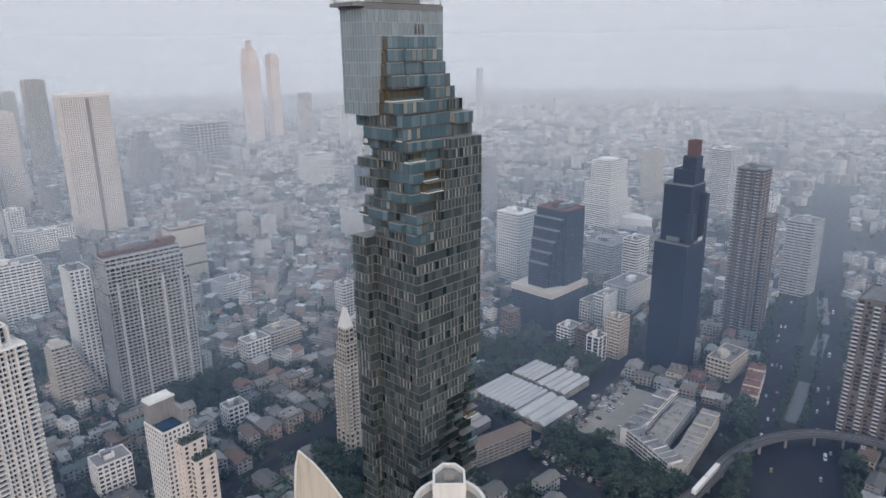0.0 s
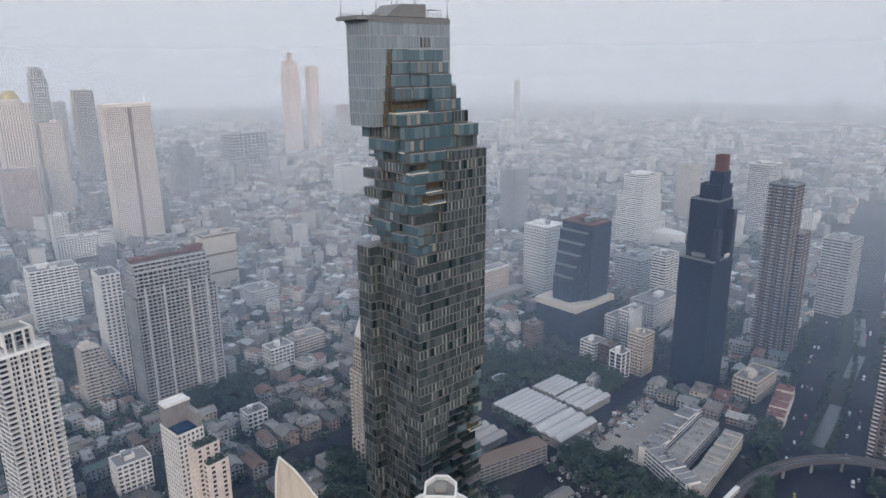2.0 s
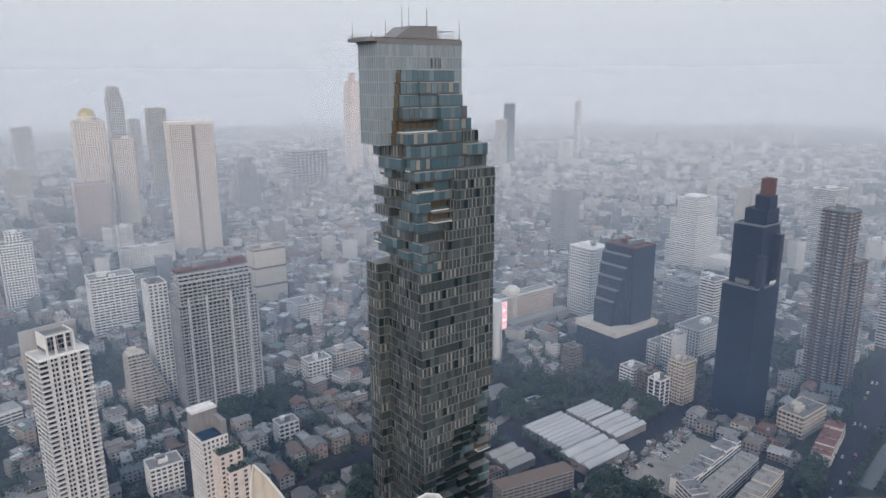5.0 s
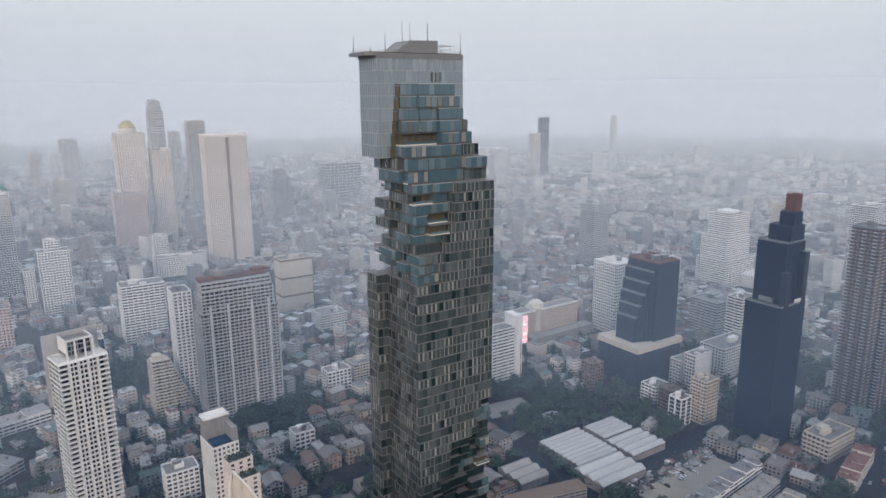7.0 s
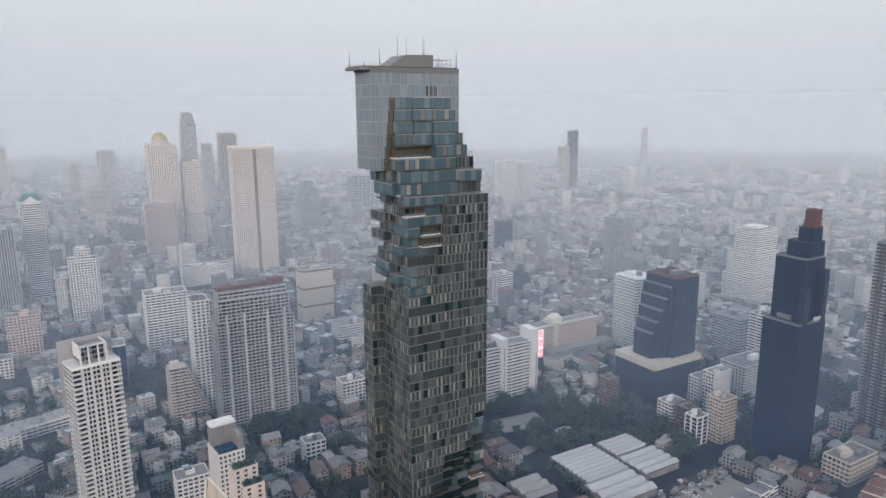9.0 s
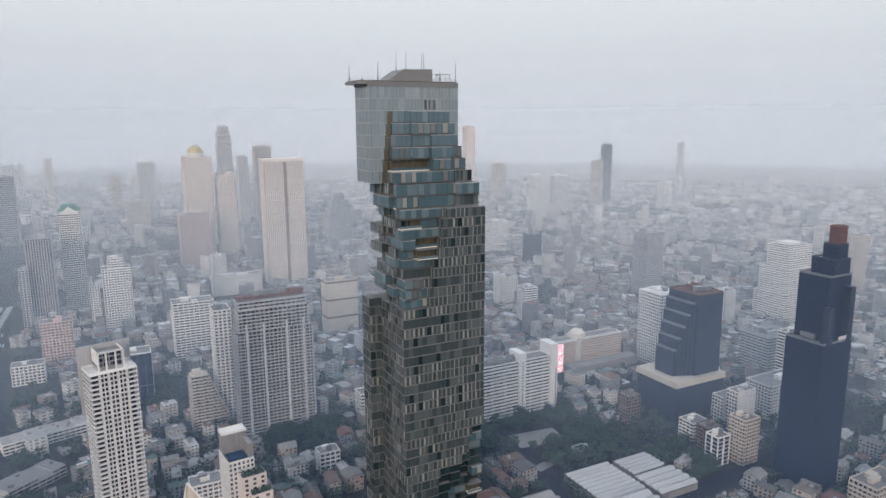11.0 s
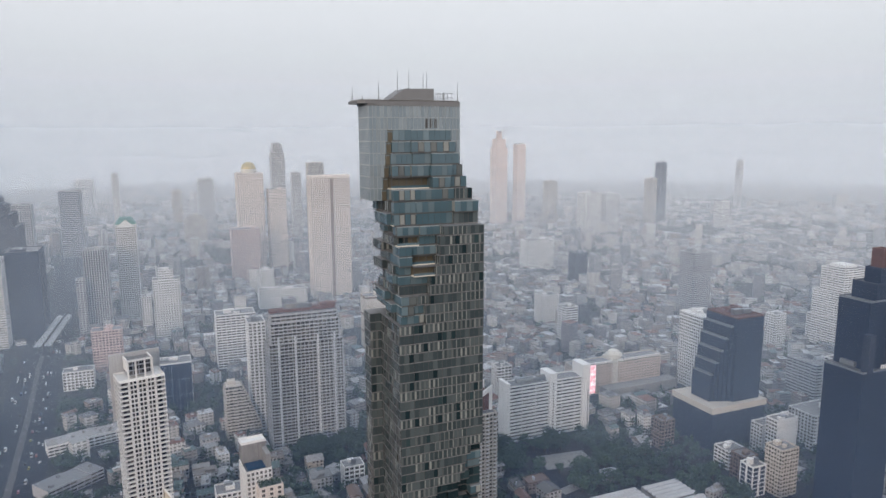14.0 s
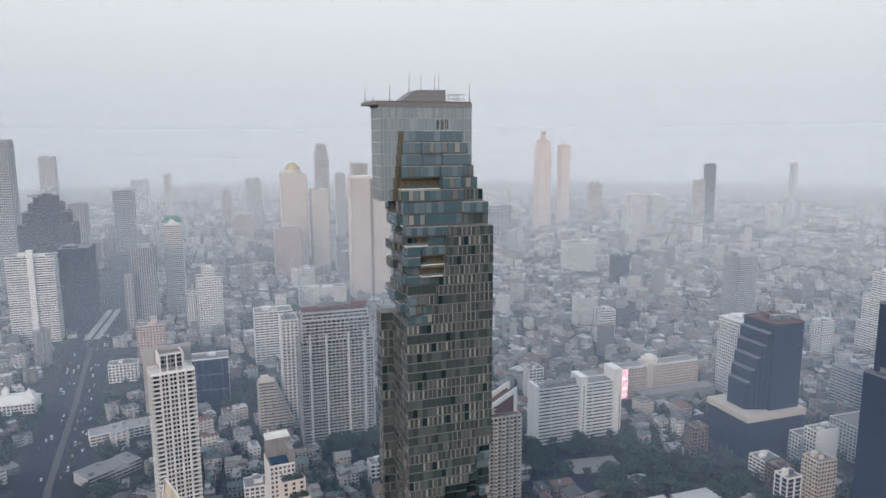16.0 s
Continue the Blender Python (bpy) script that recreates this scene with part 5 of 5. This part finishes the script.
def line_distance(x, y, pts):
    best = 1e9
    for (ax, ay), (bx, by) in zip(pts, pts[1:]):
        dx, dy = bx - ax, by - ay
        u = max(0.0, min(1.0, ((x - ax) * dx + (y - ay) * dy) / (dx * dx + dy * dy)))
        best = min(best, math.hypot(x - ax - u * dx, y - ay - u * dy))
    return best


def near_line(x, y, pts, d):
    for (ax, ay), (bx, by) in zip(pts, pts[1:]):
        dx, dy = bx - ax, by - ay
        u = max(0.0, min(1.0, ((x - ax) * dx + (y - ay) * dy) / (dx * dx + dy * dy)))
        if (x - ax - u * dx) ** 2 + (y - ay - u * dy) ** 2 < d * d:
            return True
    return False


def free(x, y, r):
    for x0, x1, y0, y1 in KEEP:
        if x0 - r < x < x1 + r and y0 - r < y < y1 + r:
            return False
    return not any(near_line(x, y, pts, d + r) for pts, d in ROADS)


def park(x, y):
    """Wooded grounds between the hotels and the market."""
    if -492 < x < -385 and 392 < y < 500:
        return True
    if -372 < x < -300 and 496 < y < 530:
        return True
    if -285 < x < -160 and 366 < y < 412 :
        return True
    if 33 < line_distance(x, y, CANAL_ROAD) < 44 and y < 800 or 29 < line_distance(x, y, ROADS[1][0]) < 52 and noise.noise(Vector((x * 0.02, y * 0.02, 1.0))) > -0.05:
        return True
    if ((x + 800) / 60) ** 2 + ((y + 8) / 26) ** 2 < 1 or ((x + 905) / 55) ** 2 + ((y - 84) / 40) ** 2 < 1 or ((x + 545) / 32) ** 2 + ((y - 232) / 40) ** 2 < 1:
        return True
    return noise.noise(Vector((x * 0.006, y * 0.006, 4.2))) > 0.42


def house_kind(seed):
    r = random.Random(seed)
    w, d, fl = r.uniform(8, 15), r.uniform(11, 21), r.choice((1, 2, 2, 3, 3, 3, 4, 4))
    h = 3.2 * fl
    t = thing("house", "low concrete town house with weathered roof", "house", (0, 0, -500), group="town houses")
    b = Build()
    b.box(-w / 2, w / 2, -d / 2, d / 2, 0, h, 0)
    for k in range(1, fl + 1):
        b.box(-w / 2 - 0.15, w / 2 + 0.15, -d / 2 - 0.15, d / 2 + 0.15, 3.2 * k - 0.28, 3.2 * k - 0.02, 0)
    wall = part("wall", b, [M_HOUSE], t)
    b = Build()
    for o, u, nr, ln in sided(w, d):
        cnt = max(2, int(ln / 3))
        for k in range(fl):
            for i in range(cnt):
                if r.random() < 0.82:
                    s = (i + 0.5) * ln / cnt
                    bar(b, o, u, nr, s - 0.85, s + 0.85, -0.1, 0.05, 3.2 * k + 0.9, 3.2 * k + 2.4, 0)
    part("windows", b, [G_DARK], wall)
    b = Build()
    style = r.random()
    if style < 0.4:
        rg, ov = r.uniform(1.6, 3.2), 0.7
        for s in (-1, 1):
            b.face([(s * (w / 2 + ov), -d / 2 - ov, h - 0.2), (0, -d / 2 - ov, h + rg), (0, d / 2 + ov, h + rg), (s * (w / 2 + ov), d / 2 + ov, h - 0.2)])
        for yy in (-d / 2, d / 2):
            b.face([(-w / 2, yy, h - 0.1), (w / 2, yy, h - 0.1), (0, yy, h + rg)])
    else:
        b.box(-w / 2, w / 2, -d / 2, d / 2, h, h + 0.15)
        for o, u, nr, ln in sided(w, d):
            bar(b, o, u, nr, 0, ln, -0.2, 0.03, h + 0.15, h + 1.0)
        if style > 0.6:
            sx, sy = r.uniform(0.25, 0.5) * w, r.uniform(0.25, 0.5) * d
            ox, oy = r.uniform(-0.2, 0.2) * w, r.uniform(-0.2, 0.2) * d
            b.box(ox - sx / 2, ox + sx / 2, oy - sy / 2, oy + sy / 2, h + 0.15, h + 2.9)
            b.box(ox - sx / 2 - 0.4, ox + sx / 2 + 0.4, oy - sy / 2 - 0.4, oy + sy / 2 + 0.4, h + 2.9, h + 3.1)
        if style > 0.8:
            b.face([(-w / 2, -d / 2, h + 2.2), (w / 2, -d / 2, h + 2.2), (w / 2, -d / 6, h + 3.0), (-w / 2, -d / 6, h + 3.0)])
    if r.random() < 0.6:
        aw, ad, ah = r.uniform(2.5, 4.5), r.uniform(0.4, 0.8) * d, min(h, r.choice((2.8, 3.2, 5.6)))
        b.face([(w / 2, -ad / 2, ah + 0.7), (w / 2 + aw, -ad / 2, ah), (w / 2 + aw, ad / 2, ah), (w / 2, ad / 2, ah + 0.7)])
        b.box(w / 2, w / 2 + aw - 0.4, -ad / 2 + 0.3, ad / 2 - 0.3, 0, ah - 0.1)
    roof = part("roof", b, [M_HROOF], t)
    if style >= 0.4:
        b = Build()
        px, py = r.uniform(-0.3, 0.3) * w, r.uniform(-0.3, 0.3) * d
        for q in range(r.choice((1, 2))):
            b.tube((px + q * 1.8, py, h + 0.9), (px + q * 1.8, py, h + 2.9), 0.75, 0.75, n=10)
            b.box(px + q * 1.8 - 0.7, px + q * 1.8 + 0.7, py - 0.7, py + 0.7, h + 0.15, h + 0.9)
        part("water_tank", b, [M_TANK], roof)
    return t, max(w, d) / 2


HOUSES_TO = 600
KINDS = [house_kind(900 + k) for k in range(22)]
rh = random.Random(77)


def heading_ok(x, y, lo=92.0, hi=207.0):
    a = math.degrees(math.atan2(y - HUB[1], x - HUB[0])) % 360
    return lo < a < hi


step = 17.2
gx = -760
while gx < 140:
    gy = -240
    while gy < 760:
        x, y = gx + rh.uniform(-3, 3), gy + rh.uniform(-3, 3)
        dist = math.hypot(x - HUB[0], y - HUB[1])
        if 300 < dist < HOUSES_TO and heading_ok(x, y) and not park(x, y) and rh.random() < 0.88:
            kind, rad = rh.choice(KINDS)
            if free(x, y, rad * 0.8):
                copy_thing(kind, pose(x, y, 0, 0, 0, rh.choice((0, 90, 180, 270)) + rh.uniform(-5, 5)))
        gy += step * (1.0 if round(gy / step) % 3 else 1.25)
    gx += step * (1.0 if round(gx / step) % 4 else 1.3)
for tries in range(420):
    x, y = rh.uniform(-345, -175), rh.uniform(500, 690)
    kind, rad = rh.choice(KINDS)
    if math.hypot(x - HUB[0], y - HUB[1]) > HOUSES_TO - 60 and free(x, y, rad * 0.75):
        copy_thing(kind, pose(x, y, 0, 0, 0, rh.choice((0, 90, 180, 270)) + 12))
        keep(x - rad * 0.8, x + rad * 0.8, y - rad * 0.8, y + rad * 0.8, 0.5)
for kind, rad in KINDS:
    for o in (*kind.children_recursive, kind):
        bpy.data.objects.remove(o)


# ---- trees ----
def tree_kind(seed, h, spread, mat):
    r = random.Random(seed)
    t = thing("tree", "broad green street tree with dense dark crown", "tree", (0, 0, -500), group="city trees")
    b = Build()
    b.tube((0, 0, 0), (r.uniform(-0.3, 0.3), r.uniform(-0.3, 0.3), h * 0.45), 0.38, 0.24)
    tips = []
    for k in range(7):
        a, rr, zz = math.tau * k / 7 + r.uniform(-0.4, 0.4), spread * r.uniform(0.4, 0.8), h * r.uniform(0.55, 0.9)
        tip = (rr * math.cos(a), rr * math.sin(a), zz)
        b.tube((0, 0, h * 0.42), tip, 0.16, 0.05)
        tips.append(tip)
    tips.append((0, 0, h * 0.92))
    part("trunk", b, [M_BARK], t)
    b = Build()
    for tx, ty, tz in tips:
        cr = spread * r.uniform(0.36, 0.56)
        for q in range(75):
            d = Vector((r.gauss(0, 1), r.gauss(0, 1), r.gauss(0, 0.8))).normalized() * cr * r.uniform(0.55, 1.08)
            c = Vector((tx, ty, tz)) + Vector((d.x, d.y, d.z * 0.7))
            s = r.uniform(0.5, 1.0)
            u = Vector((r.gauss(0, 1), r.gauss(0, 1), r.gauss(0, 0.5))).normalized() * s
            v = Vector((r.gauss(0, 1), r.gauss(0, 1), r.gauss(0, 0.7))).normalized() * s * 0.8
            b.face([tuple(c - u), tuple(c + v), tuple(c + u), tuple(c - v)])
    part("crown", b, [mat], t)
    return t


TREES = [tree_kind(40 + k, h, s, m) for k, (h, s, m) in enumerate(((11, 5.6, M_LEAF), (14, 7.2, M_LEAF2), (10, 5.0, M_LEAF), (16, 8.0, M_LEAF2), (13, 6.4, M_LEAF)))]
rtree = random.Random(5)
trees = 0
for tries in range(9000):
    if trees >= 300:
        break
    x, y = rtree.uniform(-560, -60), rtree.uniform(-60, 600)
    dist = math.hypot(x - HUB[0], y - HUB[1])
    if not (330 < dist < 640 and heading_ok(x, y)):
        continue
    inside = park(x, y)
    if not inside and rtree.random() > 0.02:
        continue
    if free(x, y, 1.0 if inside else -1.5) or any(near_line(x, y, pts, d + 3) and not near_line(x, y, pts, d - 3) for pts, d in ROADS[:4]):
        if not any(x0 < x < x1 and y0 < y < y1 for x0, x1, y0, y1 in KEEP):
            s = rtree.uniform(0.75, 1.2)
            c = copy_thing(rtree.choice(TREES), pose(x, y, 0, 0, 0, rtree.uniform(0, 360)))
            c.scale = (s, s, s * rtree.uniform(0.85, 1.1))
            trees += 1
for t in TREES:
    for o in (*t.children_recursive, t):
        bpy.data.objects.remove(o)


# ---- the far city: too many to count ----
def far_blocks(r0, r1, step, seed, detail):
    r = random.Random(seed)
    b = Build()
    span = r1 + 100
    x = HUB[0] - span
    while x < HUB[0] + 300:
        y = HUB[1] - span * 0.5
        while y < HUB[1] + span:
            px, py = x + r.uniform(-0.3, 0.3) * step, y + r.uniform(-0.3, 0.3) * step
            dist = math.hypot(px - HUB[0], py - HUB[1])
            if r0 < dist < r1 and heading_ok(px, py, 90, 209) and r.random() < 0.86:
                if free(px, py, step * 0.3) and (not park(px, py) or dist > 2600) and noise.noise(Vector((px * 0.004, py * 0.004, 9.1))) < 0.45:
                    w, d = step * r.uniform(0.45, 0.95), step * r.uniform(0.45, 0.95)
                    h = 3.2 * r.choice((1, 2, 2, 3, 3, 4, 4, 5, 6)) * (1 + 0.12 * (dist > 1500))
                    if r.random() < 0.028 and dist > 950:
                        h, w, d = r.uniform(25, 62), max(w, 16), max(d, 18)
                    turn = radians(90 * noise.noise(Vector((px * 0.0022, py * 0.0022, 2.7)))) + r.uniform(-0.08, 0.08)
                    ct, sn = math.cos(turn), math.sin(turn)

                    def corner(u, v):
                        return px + u * ct - v * sn, py + u * sn + v * ct
                    b.prism([corner(-w / 2, -d / 2), corner(w / 2, -d / 2), corner(w / 2, d / 2), corner(-w / 2, d / 2)], 0, h)
                    if detail and h < 14 and r.random() < 0.38:
                        rg = r.uniform(1.4, 3.0)
                        p0, p1, p2, p3 = (corner(u * 0.53 * w, v * 0.53 * d) for u, v in ((-1, -1), (1, -1), (1, 1), (-1, 1)))
                        q0, q1 = corner(0, -0.53 * d), corner(0, 0.53 * d)
                        k = len(b.v)
                        b.v.extend(((*p0, h), (*p1, h), (*p2, h), (*p3, h), (*q0, h + rg), (*q1, h + rg)))
                        b.f.extend(((k, k + 4, k + 5, k + 3), (k + 1, k + 2, k + 5, k + 4), (k, k + 1, k + 4), (k + 2, k + 3, k + 5)))
                        b.m.extend((0, 0, 0, 0))
                    elif detail:
                        for q in range(r.choice((0, 1, 1, 2))):
                            s, ox, oy = r.uniform(0.2, 0.5), r.uniform(-0.22, 0.22) * w, r.uniform(-0.22, 0.22) * d
                            b.prism([corner(ox + i * s * w / 2, oy + j * s * d / 2) for i, j in ((-1, -1), (1, -1), (1, 1), (-1, 1))], h, h + r.uniform(1.0, 3.6))
            y += step * 1.08
        x += step * 1.12
    ob = new("far_houses", b.mesh("far_houses", [M_FAR]))
    return tagged(ob, "countless pale low houses and blocks fading into smog", "houses", kind="stuff")


far_blocks(HOUSES_TO, 1150, 18.0, 201, True)
far_blocks(1150, 2000, 22, 202, True)
far_blocks(2000, 3200, 34, 203, False)
far_blocks(3200, 4700, 56, 204, False)


def far_woods(r0, r1, count, seed):
    r = random.Random(seed)
    b = Build()
    made = 0
    for tries in range(count * 12):
        if made >= count:
            break
        a, dist = radians(r.uniform(92, 207)), math.sqrt(r.uniform(r0 * r0, r1 * r1))
        x, y = HUB[0] + dist * math.cos(a), HUB[1] + dist * math.sin(a)
        if not (park(x, y) or r.random() < 0.4) or not free(x, y, 1.0):
            continue
        made += 1
        h, s = r.uniform(7, 13), r.uniform(3.5, 6.5)
        for q in range(44):
            c = Vector((x, y, h * 0.58)) + Vector((r.gauss(0, 0.42) * s, r.gauss(0, 0.42) * s, r.gauss(0, 0.2) * h))
            u = Vector((r.gauss(0, 1), r.gauss(0, 1), r.gauss(0, 0.5))).normalized() * r.uniform(0.9, 1.9)
            v = Vector((r.gauss(0, 1), r.gauss(0, 1), r.gauss(0, 0.7))).normalized() * r.uniform(0.8, 1.6)
            b.face([tuple(c - u), tuple(c + v), tuple(c + u), tuple(c - v)])
    return tagged(new("far_trees", b.mesh("far_trees", [M_LEAF2])), "dark green trees scattered between far houses", "trees", kind="stuff")


far_woods(330, 820, 3600, 300)
far_woods(760, 2600, 4200, 301)


def bankside(pts, offsets, count, seed):
    """Low trees and shrubs in lines beside the canal."""
    r = random.Random(seed)
    b = Build()
    for k in range(count):
        u, o = r.random(), r.choice(offsets) + r.uniform(-1.5, 1.5)
        seg = min(len(pts) - 2, int(u * (len(pts) - 1)))
        f = u * (len(pts) - 1) - seg
        (ax, ay), (bx, by) = pts[seg], pts[seg + 1]
        ln = math.hypot(bx - ax, by - ay)
        x, y = ax + (bx - ax) * f - (by - ay) / ln * o, ay + (by - ay) * f + (bx - ax) / ln * o
        h, sz = r.uniform(3, 8), r.uniform(1.6, 3.6)
        for q in range(34):
            c = Vector((x + r.gauss(0, 0.45) * sz, y + r.gauss(0, 0.45) * sz, max(0.5, h * 0.55 + r.gauss(0, 0.25) * h)))
            e1 = Vector((r.gauss(0, 1), r.gauss(0, 1), r.gauss(0, 0.5))).normalized() * r.uniform(0.6, 1.2)
            e2 = Vector((r.gauss(0, 1), r.gauss(0, 1), r.gauss(0, 0.7))).normalized() * r.uniform(0.5, 1.0)
            b.face([tuple(c - e1), tuple(c + e2), tuple(c + e1), tuple(c - e2)])
    return tagged(new("canal_trees", b.mesh("canal_trees", [M_LEAF2])), "rows of dark low trees lining the canal avenue", "trees", kind="stuff")


bankside([(-147, 540), (-156, 590), (-187, 720), (-240, 900)], (-8.5, 8.5), 190, 310)
bankside(CANAL_ROAD[1:5], (31.5, 35.0, 38.0), 330, 311)


# ---- cars and market stalls ----
def car_paint(name):
    m, n, l, p = node_mat(name)
    o = n.new("ShaderNodeObjectInfo")
    l.new(ramp(n, l, o.outputs["Random"], [(0, (0.62, 0.62, 0.62)), (0.3, (0.03, 0.03, 0.035)), (0.48, (0.32, 0.33, 0.34)), (0.66, (0.20, 0.04, 0.035)), (0.72, (0.30, 0.13, 0.17)), (0.78, (0.04, 0.07, 0.14)), (0.86, (0.55, 0.55, 0.54)), (0.96, (0.30, 0.26, 0.08))], True), p.inputs["Base Color"])
    p.inputs["Roughness"].default_value = 0.3
    return m


M_CAR = car_paint("car_paint")


def car_kind(ln, wd, h, hood):
    t = thing("car", "parked or waiting car with dark windows", "car", (0, 0, -500), group="cars in the streets")
    b = Build()
    b.prism([(-ln / 2, -wd / 2), (ln / 2, -wd / 2), (ln / 2, wd / 2), (-ln / 2, wd / 2)], 0.3, h * 0.62, 0, taper=0.96)
    b.prism([(-ln * 0.30, -wd * 0.42), (ln * hood, -wd * 0.42), (ln * hood, wd * 0.42), (-ln * 0.30, wd * 0.42)], h * 0.93, h, 0, taper=0.96)
    body = part("body", b, [M_CAR], t)
    b = Build()
    b.prism([(-ln * 0.38, -wd * 0.46), (ln * (hood + 0.06), -wd * 0.46), (ln * (hood + 0.06), wd * 0.46), (-ln * 0.38, wd * 0.46)], h * 0.62, h * 0.93, 0, taper=0.84)
    part("windows", b, [G_DARK], body)
    for x in (-ln * 0.31, ln * 0.31):
        for y in (-wd / 2 - 0.02, wd / 2 - 0.2):
            b = Build()
            b.tube((x, y, 0.33), (x, y + 0.22, 0.33), 0.33, 0.33, n=10)
            part("wheel", b, [M_TYRE], t)
    return t


CARS = [car_kind(4.5, 1.8, 1.5, 0.18), car_kind(4.8, 1.85, 1.9, 0.30), car_kind(7.5, 2.3, 2.9, 0.42)]
rc = random.Random(61)


def along(pts, u):
    total = [math.dist(a, b) for a, b in zip(pts, pts[1:])]
    s = u * sum(total)
    for (a, b), d in zip(zip(pts, pts[1:]), total):
        if s <= d:
            return a[0] + (b[0] - a[0]) * s / d, a[1] + (b[1] - a[1]) * s / d, math.degrees(math.atan2(b[1] - a[1], b[0] - a[0]))
        s -= d
    return (*pts[-1], 0.0)


for pts, lanes, count in ((CANAL_ROAD[1:5], (-24, -20, -16, 16, 20, 24), 34), (ROADS[1][0][1:5], (-20, -16, -12, -8, 8, 12, 16, 20), 70), (ROADS[2][0], (-5, -2, 2, 5), 12), (ROADS[3][0], (-4, 4), 8)):
    for k in range(count):
        x, y, a = along(pts, rc.random())
        o = rc.choice(lanes)
        copy_thing(rc.choice(CARS[:2] * 3 + CARS[2:]), pose(x - o * math.sin(radians(a)), y + o * math.cos(radians(a)), 0.15, 0, 0, a + (180 if o > 0 else 0)))
for k in range(26):
    copy_thing(rc.choice(CARS[:2]), pose(-240 - rc.choice((0, 6, 26, 32)), 428 + 3.1 * rc.randint(0, 28) + rc.uniform(-0.3, 0.3), 0.16, 0, 0, rc.choice((0, 180)) + rc.uniform(-4, 4)))
for t in CARS:
    for o in (*t.children_recursive, t):
        bpy.data.objects.remove(o)

b = Build()
for k in range(230):
    x, y = rc.uniform(-285, -200), rc.uniform(372, 428)
    if k % 3 == 0:
        x, y = rc.uniform(-288, -272), rc.uniform(420, 530)
    if not free(x, y, 2.0) and not (-288 < x < -272):
        continue
    w, d, h = rc.uniform(1.5, 4.5), rc.uniform(1.5, 5), rc.uniform(2.0, 3.4)
    b.box(x - w * 0.4, x + w * 0.4, y - d * 0.4, y + d * 0.4, 0, h * 0.6)
    b.prism([(x - w / 2, y - d / 2), (x + w / 2, y - d / 2), (x + w / 2, y + d / 2), (x - w / 2, y + d / 2)], h, h + 0.7, 0, taper=0.25)
    b.tube((x - w * 0.4, y, 0), (x - w * 0.4, y, h), 0.05, 0.05, n=4)
tagged(new("market_stalls", b.mesh("market_stalls", [M_FAR])), "crowded small stalls and awnings by the street", "stalls", kind="stuff")
